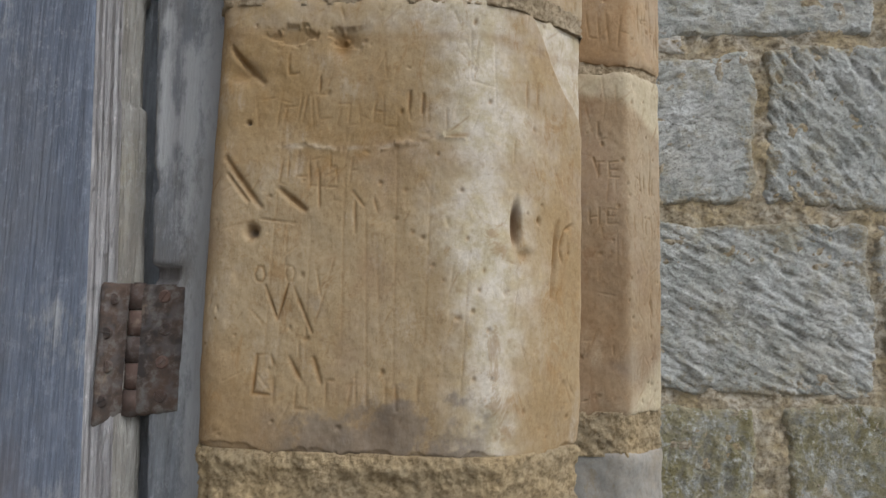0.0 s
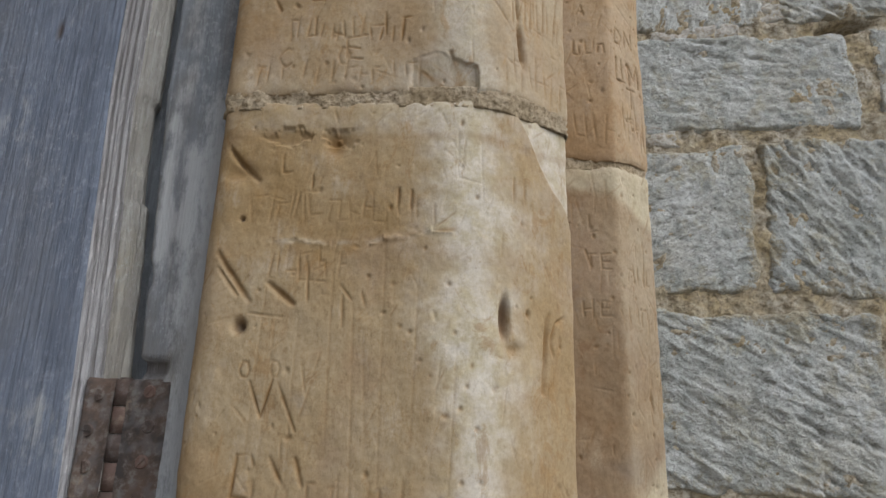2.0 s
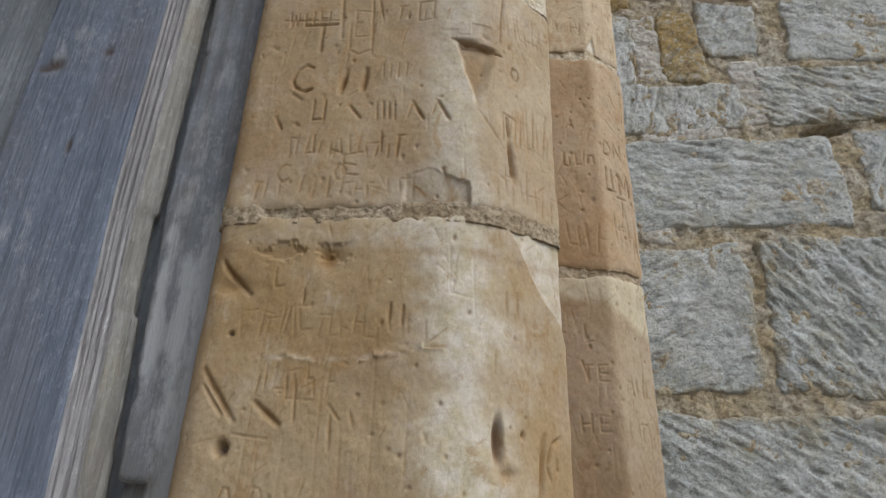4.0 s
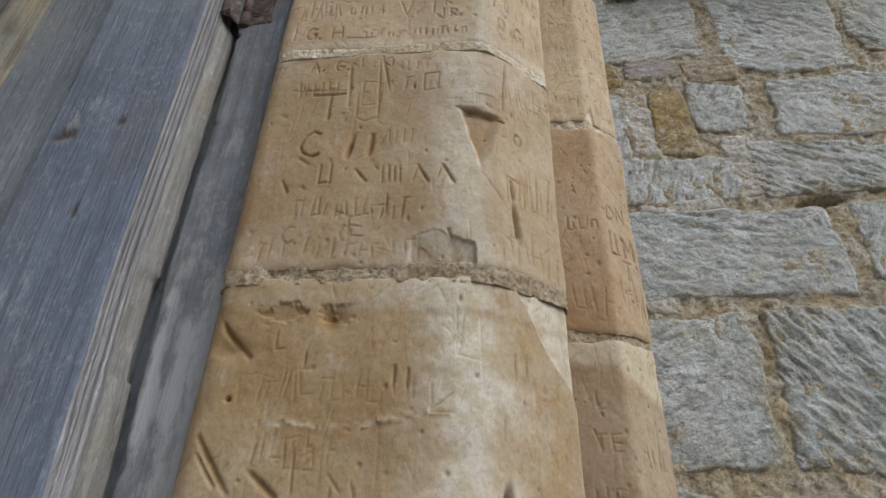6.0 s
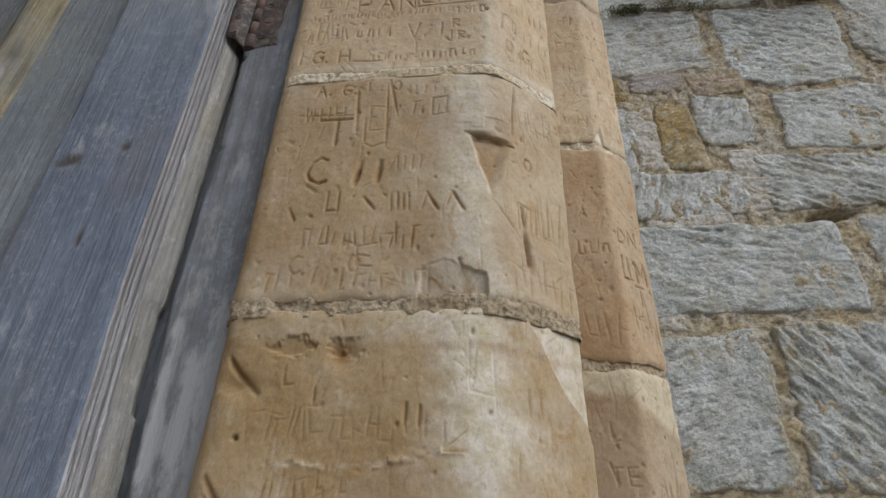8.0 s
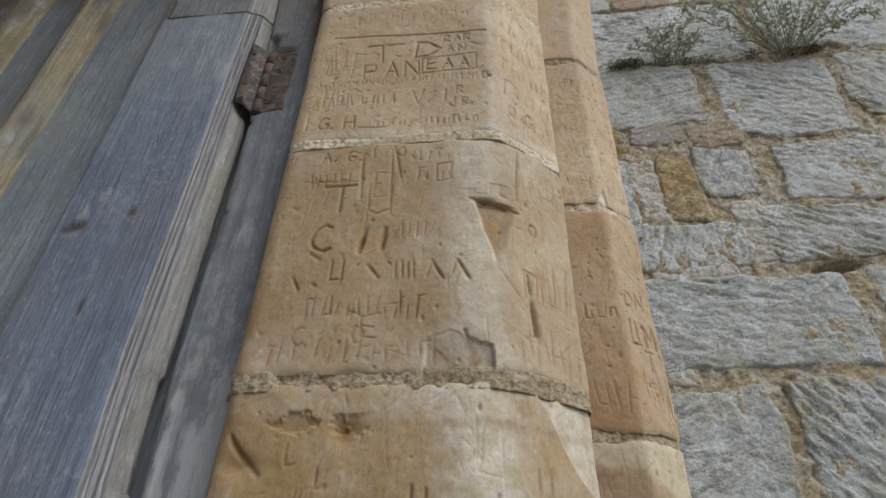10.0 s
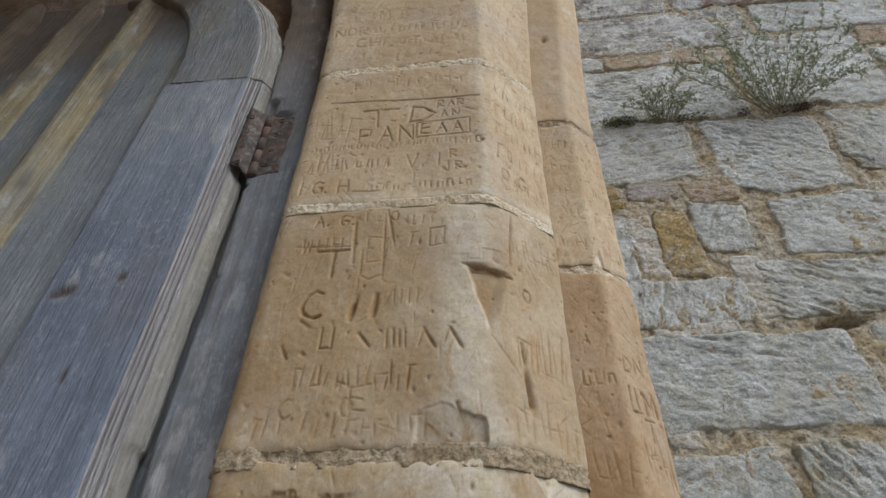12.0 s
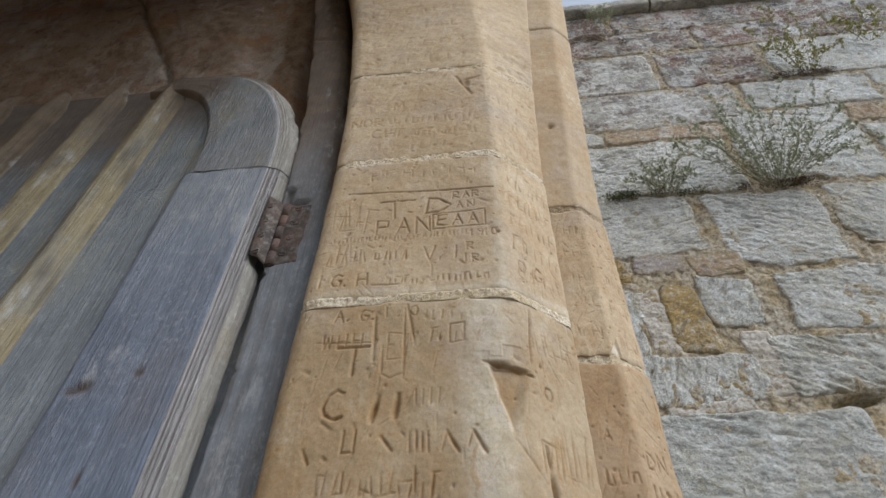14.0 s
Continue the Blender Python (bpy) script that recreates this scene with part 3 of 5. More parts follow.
def low_marks(f):
    """The worn course with the deep hole, the V and the curled cuts."""
    S, Z = f.S, f.Z
    # round holes, tinted darker than the face around them
    f.pit(-0.114, 1.602, 0.0042, 0.0045, 0.012, 0.5, 0.75)
    f.pit(-0.121, 1.684, 0.0017, 0.0017, 0.006, 0.2, 0.9)
    f.cut(-0.140, 1.743, -0.112, 1.716, 0.003, 0.006, 0.5)
    f.pit(-0.128, 1.722, 0.014, 0.007, 0.004, 0.35)
    f.cut(-0.137, 1.657, -0.109, 1.621, 0.0028, 0.004, 0.55)
    f.cut(-0.135, 1.645, -0.118, 1.625, 0.002, 0.003, 0.4)
    f.cut(-0.094, 1.634, -0.075, 1.619, 0.0028, 0.005, 0.6)
    f.cut(-0.108, 1.612, -0.082, 1.609, 0.001, 0.0015, 0.3)
    f.letters("V", -0.101, 1.537, 0.027, width=0.0012, depth=0.0026, stain_dark=0.65)
    f.cut(-0.080, 1.562, -0.066, 1.530, 0.0014, 0.0018, 0.5)
    f.letters("O", -0.109, 1.565, 0.012, width=0.0011, depth=0.0012)
    f.letters("O", -0.087, 1.566, 0.012, width=0.0011, depth=0.001, stain_dark=0.25)
    f.cut(-0.105, 1.513, -0.107, 1.486, 0.0017, 0.0022, 0.6, 0.2)
    f.cut(-0.105, 1.513, -0.098, 1.514, 0.0014, 0.0014, 0.5)
    f.cut(-0.107, 1.486, -0.094, 1.485, 0.0017, 0.002, 0.6)
    f.cut(-0.082, 1.512, -0.073, 1.496, 0.002, 0.0025, 0.6)
    f.cut(-0.064, 1.512, -0.058, 1.495, 0.002, 0.0025, 0.6)
    f.cut(-0.095, 1.513, -0.093, 1.507, 0.0016, 0.0014, 0.4)
    f.cut(0.000, 1.708, -0.0005, 1.693, 0.0014, 0.0035, 0.6)
    f.cut(0.010, 1.706, 0.0095, 1.692, 0.0014, 0.0032, 0.6)
    f.pit(-0.006, 1.693, 0.0014, 0.002, 0.002, 0.6)
    f.cut(-0.066, 1.650, -0.064, 1.620, 0.0012, 0.0018, 0.5)
    f.cut(-0.072, 1.637, -0.052, 1.636, 0.0009, 0.0012, 0.3)
    f.cut(-0.062, 1.634, -0.046, 1.652, 0.0009, 0.0012, 0.3)
    f.cut(-0.040, 1.633, -0.031, 1.622, 0.0013, 0.0018, 0.5)
    f.cut(-0.038, 1.626, -0.037, 1.603, 0.0014, 0.0022, 0.6)
    f.cut(-0.024, 1.628, -0.021, 1.618, 0.0013, 0.0015, 0.4)
    f.cut(-0.068, 1.720, -0.068, 1.708, 0.0012, 0.0018, 0.45)
    f.cut(-0.077, 1.705, -0.080, 1.685, 0.0011, 0.0012, 0.35)
    f.letters("L", -0.092, 1.722, 0.015, width=0.0012, depth=0.0014)
    f.scrawl(-0.115, 0.03, 1.683, 0.026, 16, 0.001, 0.001, 0.22)
    f.scrawl(-0.10, -0.04, 1.640, 0.022, 8, 0.001, 0.0012, 0.3)
    f.scrawl(-0.10, 0.02, 1.478, 0.02, 9, 0.0016, 0.0012, 0.25)
    for k in range(9):
        a = -0.10 + 0.017 * k + 0.008 * math.sin(5 * k)
        f.cut(a, 1.50 + 0.03 * math.sin(3 * k), a + 0.006 * math.cos(7 * k), 1.64 + 0.05 * math.cos(2 * k), 0.0012, 0.0004, 0.16)
    crack = 1.667 + 0.003 * fbm(S * 40, S * 0, 4, 3) + 0.010 * smooth(S, -0.02, 0.05)
    k = np.exp(-(((Z - crack) / 0.0026) ** 2)) * smooth(S, -0.11, -0.09) * (1 - smooth(S, 0.04, 0.07))
    f.d += 0.0026 * k * (0.4 + fbm(S * 150, Z * 150, 6, 3))
    f.stain_dark += 0.55 * k * value_noise(S * 120, Z * 120, 8)
    f.pale += 0.5 * k
    # curled cut and long hollow on the splay
    # hollow's inner shade is painted in: tint darkens it besides the depth
    f.pit(0.085, 1.612, 0.0040, 0.015, 0.009, 0.8, 0.6, 3)
    f.pit(0.093, 1.590, 0.007, 0.0045, 0.003, 0.4)
    f.pit(0.107, 1.617, 0.0015, 0.0025, 0.003, 0.7)
    f.cut(0.128, 1.615, 0.122, 1.560, 0.003, 0.004, 0.45)
    f.cut(0.146, 1.618, 0.136, 1.612, 0.0018, 0.003, 0.5)
    f.cut(0.136, 1.612, 0.131, 1.598, 0.0018, 0.003, 0.5)
    f.cut(0.131, 1.598, 0.134, 1.587, 0.0018, 0.0025, 0.4)
    f.cut(0.094, 1.722, 0.094, 1.702, 0.0016, 0.0016, 0.4)
    f.cut(0.104, 1.722, 0.105, 1.703, 0.0016, 0.0016, 0.4)
    flake = smooth(S - 0.119 - (1.745 - Z) * 0.75 + 0.010 * fbm(Z * 22, S * 10, 9, 4), 0, 0.004) * smooth(Z, 1.690, 1.70)
    f.d -= 0.0026 * flake
    f.pale += 0.5 * flake
    # chipped lower lip and pitted upper rim
    lip = smooth(1.486 + 0.012 * fbm(S * 18, S * 0, 11, 4) - Z, 0, 0.04) * smooth(S, -0.1, 0.0)
    f.d -= 0.003 * lip
    f.d -= 0.0018 * smooth(1.4485 + 0.010 * fbm(S * 32, S * 0, 29, 5, 0.6) - Z, 0, 0.003)
    f.grime_shade += 0.85 * smooth(1.5 * fbm(S * 40, Z * 45, 12, 5, 0.7) + 1.15 - np.maximum(0, Z - 1.458) * 30, 0.1, 1.0) * (1 - smooth(S, 0.055, 0.075)) * smooth(S, -0.12, -0.06)
    rim = smooth(fbm(S * 90, Z * 60, 13, 3) + 0.55 - np.abs(Z - 1.752) * 90 + 0.5 * fbm(S * 260, Z * 260, 19, 3), 0, 0.5) * smooth(S, -0.12, -0.10) * (1 - smooth(S, -0.05, -0.03))
    f.d -= 0.003 * rim
    f.pit(-0.052, 1.745, 0.007, 0.009, 0.004, 0.75)
    for a, b in ((0.045, 1.60), (0.055, 1.563), (0.05, 1.548), (0.063, 1.535), (0.02, 1.58), (-0.02, 1.64), (0.052, 1.500), (0.066, 1.500), (0.012, 1.60), (0.04, 1.635)):
        f.pit(a, b, 0.0016, 0.0016, 0.0016, 0.35, 0.25)
    f.letters("L", 0.046, 1.715, 0.04, width=0.001, depth=0.0008, stain_dark=0.0)
    f.cut(0.064, 1.748, 0.066, 1.700, 0.001, 0.0008, 0.0)
    f.pale += 1.1 * smooth(0.056 - np.abs(S - 0.060 + 0.05 * (Z - 1.6)) + 0.022 * fbm(S * 14, Z * 26, 14, 5), -0.01, 0.07)
    f.pale += 0.28 * smooth(Z + 0.016 * fbm(S * 14, Z * 30, 15, 5), 1.735, 1.775)
    f.stain_dark += 0.18 * smooth(1 - np.abs(Z - 1.752 - 0.008 * fbm(S * 9, S * 0, 17, 4)) / 0.007 + 0.8 * fbm(S * 18, Z * 60, 18, 4), 0.1, 1.0)
    f.pale += 0.26 * smooth(fbm(S * 9, Z * 6, 16, 4) + (Z - 1.62) * 1.4, 0.0, 0.7) + 0.06 * smooth(Z, 1.60, 1.74)
    f.stain_dark += 0.32 * smooth(0.5 + 0.9 * fbm(S * 10, Z * 7, 27, 5) - (S + 0.146) * 9 - (Z - 1.5) * 1.5, 0.0, 0.8)
    f.pit(-0.02, 1.464, 0.014, 0.016, 0.0025, 0.25, 0.15, 4)
    f.cut(-0.028, 1.474, -0.018, 1.480, 0.002, 0.002, 0.35)
    f.cut(-0.018, 1.480, -0.010, 1.452, 0.002, 0.0025, 0.4)


def mid_marks(f):
    """The course with the wedge-shaped notch and rows of tall cuts."""
    S, Z = f.S, f.Z
    u = (1.956 - Z + 0.05 * (0.064 - S)) / 0.068
    wander = 0.003 * fbm(Z * 40, S * 20, 26, 3)
    wedge = smooth(S - 0.047 - 0.017 * np.clip(u, 0, 1) + wander, -0.001, 0.004) * smooth(0.090 - 0.020 * np.clip(u, 0, 1) - S + wander, -0.001, 0.013)
    wedge *= smooth(u, -0.03, 0.05) * (1 - smooth(u, 0.75, 1.15))
    f.d -= (0.0072 - 0.0038 * np.clip(u, 0, 1)) * wedge
    f.d += 0.0010 * np.exp(-(np.hypot((S - 0.068) / 0.026, (Z - 1.974) / 0.013) ** 2))
    f.stain_dark += 0.5 * wedge * (0.7 + 0.6 * fbm(S * 60, Z * 40, 28, 4))
    f.cut(0.041, 1.9605, 0.060, 1.956, 0.0016, 0.006, 0.6)
    f.cut(0.058, 1.957, 0.091, 1.950, 0.0018, 0.007, 0.65)
    f.pit(0.056, 1.957, 0.009, 0.0032, 0.005, 0.6, 0.25)
    f.cut(0.061, 1.925, 0.067, 1.892, 0.0016, 0.003, 0.45)
    f.cut(0.066, 1.885, 0.092, 1.852, 0.0016, 0.0012, 0.25)
    f.letters("T", -0.098, 1.953, 0.031, width=0.0021, depth=0.0032, stain_dark=0.45, wide=1.0)
    f.letters("C", -0.104, 1.907, 0.030, width=0.0022, depth=0.003, stain_dark=0.5)
    f.cut(-0.054, 1.930, -0.058, 1.905, 0.0032, 0.006, 0.6)
    f.cut(-0.036, 1.930, -0.038, 1.908, 0.0032, 0.006, 0.6)
    f.letters("LI", -0.080, 1.876, 0.020, 0.010, 0.0014, 0.0025, 0.5)
    f.cut(-0.048, 1.890, -0.038, 1.877, 0.002, 0.003, 0.5)
    for a in (-0.024, -0.018, -0.013, -0.008):
        f.cut(a, 1.893, a + 0.001, 1.875, 0.0012, 0.0022, 0.5)
    f.cut(0.004, 1.876, 0.008, 1.893, 0.0013, 0.002, 0.4)
    f.cut(0.008, 1.893, 0.018, 1.874, 0.0019, 0.0032, 0.55)
    f.cut(0.030, 1.893, 0.041, 1.872, 0.0019, 0.0032, 0.55)
    f.cut(0.026, 1.878, 0.030, 1.893, 0.0012, 0.0018, 0.4)
    f.cut(-0.114, 1.880, -0.108, 1.868, 0.0018, 0.003, 0.6)
    f.scrawl(-0.10, 0.0, 1.838, 0.022, 15, 0.0013, 0.0018, 0.4)
    f.letters("A.G.", -0.108, 2.018, 0.014, 0.013, 0.0013, 0.0020, 0.4)
    f.letters("I.O", -0.055, 2.020, 0.013, 0.012, 0.0012, 0.0016, 0.35)
    f.scrawl(-0.02, 0.035, 2.012, 0.014, 6, 0.0012, 0.0014, 0.35)
    f.letters("WHH", -0.116, 1.985, 0.015, 0.015, 0.0012, 0.0016, 0.35)
    f.scrawl(-0.055, 0.03, 1.985, 0.016, 7, 0.0012, 0.0014, 0.35)
    f.scrawl(-0.13, 0.02, 1.800, 0.02, 12, 0.0014, 0.0012, 0.3)
    f.cut(-0.122, 1.992, -0.064, 1.989, 0.0012, 0.0018, 0.4)
    f.cut(-0.066, 2.025, -0.063, 1.968, 0.0022, 0.0028, 0.2)
    f.cut(-0.034, 2.035, -0.024, 1.985, 0.0018, 0.0024, 0.3)
    f.letters("[", -0.050, 1.968, 0.030, width=0.0011, depth=0.0010, stain_dark=0.25)
    f.cut(-0.036, 2.03, -0.033, 1.950, 0.0013, 0.002, 0.45)
    f.letters("U", -0.055, 1.948, 0.035, width=0.0015, depth=0.0012, stain_dark=0.3)
    f.letters("IIII", -0.020, 1.918, 0.016, 0.007, 0.001, 0.0013)
    f.letters("E", -0.048, 1.82, 0.02, width=0.0012, depth=0.0012)
    f.letters("[", 0.010, 1.985, 0.022, width=0.0012, depth=0.0018)
    f.letters("O", 0.104, 1.930, 0.015, width=0.0014, depth=0.002)
    f.cut(0.097, 1.884, 0.101, 1.855, 0.0026, 0.0045, 0.5)
    f.cut(0.100, 1.862, 0.106, 1.822, 0.0042, 0.007, 0.6)
    f.scrawl(0.09, 0.15, 1.86, 0.05, 10, 0.0014, 0.0016, 0.35)
    f.scrawl(0.085, 0.15, 1.80, 0.04, 8, 0.0014, 0.0013, 0.3)
    f.scrawl(0.09, 0.15, 1.98, 0.035, 8, 0.0014, 0.0015, 0.3)
    f.cut(0.095, 2.03, 0.090, 1.965, 0.002, 0.003, 0.45)
    ragged = 0.006 * fbm(S * 45, Z * 45, 21, 4)
    chip = smooth(np.minimum(np.minimum(S - 0.004, 0.060 - S), 1.828 - 0.42 * np.abs(S - 0.024) - Z) + ragged, 0.0, 0.0022)
    f.d -= 0.0062 * chip * np.clip((1.828 - Z + 0.25 * (S - 0.03)) / 0.034, 0.15, 1)
    f.cut(0.008, 1.813, 0.028, 1.799, 0.003, 0.005, 0.4)
    f.cut(0.028, 1.799, 0.036, 1.788, 0.003, 0.006, 0.5)
    f.cut(0.036, 1.824, 0.044, 1.806, 0.002, 0.003, 0.2)
    f.pale += 0.45 * chip
    f.stain_dark += 0.3 * chip * value_noise(S * 60, Z * 60, 22)
    f.cut(0.018, 1.818, 0.047, 1.797, 0.0014, 0.002, 0.4)
    f.letters("CO", -0.105, 1.815, 0.016, 0.05, 0.0018, 0.0012, 0.3)
    f.pale += 0.8 * smooth(0.042 - np.abs(S - 0.046) + 0.014 * fbm(S * 22, Z * 10, 23, 4), 0, 0.045) * (1 - 0.7 * wedge)
    f.pale += 0.45 * smooth(fbm(S * 9, Z * 8, 24, 4), 0.1, 0.6) * smooth(S, -0.04, 0.02)
    f.pale += 0.3 * smooth(1.825 - Z, 0, 0.03)
    f.stain_dark += 0.3 * smooth(fbm(S * 14, Z * 14, 25, 4) + 0.5 - np.abs(Z - 1.845) * 14, 0.2, 0.8) * (1 - smooth(S, 0.0, 0.04))


def tall_marks(f):
    """The lettered course: T D, P A N, a boxed word, a small dated line and initials."""
    S, Z = f.S, f.Z
    f.cut(-0.122, 2.229, 0.062, 2.221, 0.0016, 0.0024, 0.4, 0.1)
    f.letters("T", -0.082, 2.177, 0.030, width=0.0017, depth=0.0024, stain_dark=0.4, wide=1.5)
    f.letters("D", -0.020, 2.180, 0.031, width=0.0021, depth=0.0032, stain_dark=0.45, wide=0.9)
    f.letters("RAR", 0.012, 2.205, 0.013, 0.012, 0.0012, 0.0018)
    f.letters("AN", 0.016, 2.186, 0.012, 0.014, 0.0012, 0.0018)
    f.letters("PAN", -0.079, 2.147, 0.026, 0.0235, 0.0015, 0.0021, 0.4)
    for a, b, c, e in ((-0.012, 2.150, 0.050, 2.152), (-0.012, 2.176, 0.050, 2.180), (-0.012, 2.150, -0.012, 2.176), (0.050, 2.152, 0.050, 2.180)):
        f.cut(a, b, c, e, 0.0012, 0.002, 0.4, 0.05)
    f.letters("EAA", -0.006, 2.156, 0.018, 0.018, 0.0014, 0.0022, 0.4)
    f.scrawl(-0.13, 0.03, 2.137, 0.008, 34, 0.0011, 0.0016, 0.45)
    f.letters("1910", 0.032, 2.134, 0.011, 0.008, 0.001, 0.0018, 0.5)
    f.pit(0.065, 2.139, 0.0022, 0.0022, 0.003, 0.6)
    f.scrawl(-0.080, -0.036, 2.104, 0.016, 7, 0.0014, 0.0020, 0.4)
    f.letters("V.I", -0.020, 2.100, 0.020, 0.018, 0.0014, 0.002)
    f.letters("R", 0.028, 2.112, 0.012, width=0.0012, depth=0.0018)
    f.letters("IR", 0.026, 2.092, 0.012, 0.008, 0.0012, 0.0018)
    f.letters("IG.H", -0.134, 2.068, 0.017, 0.014, 0.0015, 0.0022, 0.45)
    f.cut(-0.075, 2.066, -0.045, 2.065, 0.0016, 0.002, 0.4)
    f.scrawl(-0.06, 0.055, 2.066, 0.011, 18, 0.0012, 0.0018, 0.4)
    f.scrawl(-0.135, -0.085, 2.10, 0.03, 9, 0.0012, 0.0015, 0.35)
    f.scrawl(-0.135, -0.09, 2.155, 0.05, 7, 0.0012, 0.0012, 0.3)
    f.scrawl(-0.10, 0.05, 2.255, 0.018, 9, 0.0013, 0.0014, 0.3)
    for k in range(5):
        f.scrawl(0.082, 0.152, 2.075 + 0.04 * k, 0.026, 7, 0.0013, 0.0016, 0.35)
    f.letters("OG", 0.088, 2.085, 0.018, 0.024, 0.0014, 0.002)
    f.pale += 0.5 * smooth(0.013 - np.abs(S - 0.066) + 0.006 * fbm(S * 22, Z * 10, 33, 4), 0, 0.016)
    f.pale += 0.5 * smooth(2.068 - Z + 0.006 * fbm(S * 20, Z * 20, 34, 3), 0, 0.012)


def upper_marks(f):
    S, Z = f.S, f.Z
    f.d += 0.0007 * fbm((S * 0.5 + Z) * 30, (S - Z * 0.5) * 190, 901, 3)
    f.letters("NOR", -0.138, 2.392, 0.022, 0.018, 0.0014, 0.002, 0.4)
    f.scrawl(-0.085, 0.05, 2.390, 0.024, 16, 0.0013, 0.0018, 0.4)
    f.letters("CHI", -0.105, 2.358, 0.022, 0.020, 0.0014, 0.002, 0.4)
    f.scrawl(-0.04, 0.05, 2.352, 0.018, 12, 0.0013, 0.0016, 0.35)
    f.scrawl(-0.12, 0.04, 2.430, 0.024, 10, 0.0013, 0.0014, 0.3)
    f.scrawl(-0.11, 0.02, 2.322, 0.02, 9, 0.0013, 0.0012, 0.3)
    f.letters("M", -0.075, 2.432, 0.024, width=0.0014, depth=0.0018)
    f.pit(0.036, 2.50, 0.006, 0.012, 0.004, 0.25, 0.0, 3)
    f.cut(0.036, 2.512, 0.058, 2.520, 0.003, 0.005, 0.3)
    f.cut(0.022, 2.525, 0.044, 2.465, 0.003, 0.005, 0.5)
    for k in range(4):
        f.scrawl(0.085, 0.15, 2.33 + 0.055 * k, 0.03, 5, 0.0014, 0.0014, 0.3)
    f.pale += 0.4 * smooth(0.010 - np.abs(S - 0.068) + 0.005 * fbm(S * 22, Z * 10, 43, 4), 0, 0.012)


def top_marks(f):
    S, Z = f.S, f.Z
    f.d += 0.0007 * fbm((S * 0.5 + Z) * 30, (S - Z * 0.5) * 190, 902, 3)
    for k in range(7):
        f.scrawl(-0.13, 0.05, 2.59 + 0.075 * k, 0.03, 6, 0.0018, 0.0016, 0.35)
    rough = smooth(S, 0.075, 0.09) * smooth(2.66 + 0.03 * fbm(S * 14, Z * 3, 51, 3) - Z, 0, 0.03)
    f.d += 0.004 * rough * fbm(S * 60, Z * 60, 52, 3) - 0.003 * rough
    f.pale += 0.35 * rough


def base_marks(f):
    S, Z = f.S, f.Z
    f.d += 0.004 * fbm(S * 30, Z * 30, 61, 4)
    f.stain_dark += 0.5 * smooth(Z, 1.36, 1.40) * value_noise(S * 30, Z * 30, 62)


jamb = tagged(new("door_jamb"), "carved ochre sandstone jamb with scratched lettering beside the door", "jamb", kind="structure")
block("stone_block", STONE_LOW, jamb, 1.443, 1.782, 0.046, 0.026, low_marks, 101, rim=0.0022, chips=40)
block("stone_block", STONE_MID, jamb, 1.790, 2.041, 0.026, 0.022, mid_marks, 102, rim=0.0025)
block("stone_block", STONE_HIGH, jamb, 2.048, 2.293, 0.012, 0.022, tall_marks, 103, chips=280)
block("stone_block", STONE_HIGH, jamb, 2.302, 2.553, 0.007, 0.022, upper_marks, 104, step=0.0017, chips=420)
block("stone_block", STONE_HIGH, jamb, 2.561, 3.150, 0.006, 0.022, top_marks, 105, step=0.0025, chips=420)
block("stone_block", STONE_HIGH, jamb, 3.160, 3.60, 0.006, 0.010, lambda f: None, 106, step=0.008)
block("stone_block", STONE_GREY, jamb, 1.10, 1.405, 0.02, 0.015, base_marks, 107, step=0.002)
block("stone_block", STONE_GREY, jamb, 0.55, 1.09, 0.01, 0.010, lambda f: None, 108, step=0.008)
block("stone_block", STONE_GREY, jamb, 0.0, 0.54, 0.01, 0.010, lambda f: None, 109, step=0.008)


def joint(parent, material, z0, z1, inset, rough, worn, seed, ledge=0.0, section=jamb_section, lo=LEFT - 0.08, hi=TURN_END + 0.04, step=0.0016, bend=1.0, least=LEFT):
    """A bed of mortar between two courses, a little behind their faces."""
    s = np.arange(lo, hi, step)
    z = np.linspace(z0 - 0.003, z1 + 0.003, max(6, int((z1 - z0 + 0.006) / 0.0015)))
    S, Z = np.meshgrid(s, z)
    d = -inset + rough * 1.3 * fbm(S * 110, Z * 110, seed, 5, 0.65) + rough * 0.8 * fbm(S * 25, Z * 25, seed + 3, 3)
    d += ledge * np.exp(-(((Z - z1 + 0.005 + 0.003 * fbm(S * 20, S * 0, seed + 4, 3)) / 0.007) ** 2)) * (0.6 + 0.8 * value_noise(S * 30, Z * 30, seed + 5))
    x, y = section(s, worn, 0.024)
    tx, ty = np.gradient(x), np.gradient(y)
    length = np.hypot(tx, ty) + 1e-9
    nx, ny = ty / length, -tx / length
    X = x[None] + nx[None] * d + bend * arch_shift(np.maximum(S, least), Z)
    Y = y[None] + ny[None] * d
    return sheet("mortar_bed", ring_pad(X, X[0] - nx * 0.03, X[-1] - nx * 0.03), ring_pad(Y, Y[0] - ny * 0.03, Y[-1] - ny * 0.03), ring_pad(Z, Z[0], Z[-1]), material, parent)


joint(jamb, MORTAR_BASE, 1.405, 1.443, 0.0034, 0.0036, 0.04, 201, 0.003)
joint(jamb, MORTAR_JAMB, 1.779, 1.791, 0.0010, 0.0030, 0.03, 202)
joint(jamb, MORTAR_PALE, 2.041, 2.048, 0.0006, 0.002, 0.016, 203)
joint(jamb, MORTAR_PALE, 2.293, 2.302, 0.0005, 0.002, 0.008, 204)
joint(jamb, MORTAR_PALE, 2.553, 2.561, 0.001, 0.002, 0.007, 205)
joint(jamb, MORTAR_PALE, 3.150, 3.160, 0.002, 0.002, 0.007, 206, step=0.006)
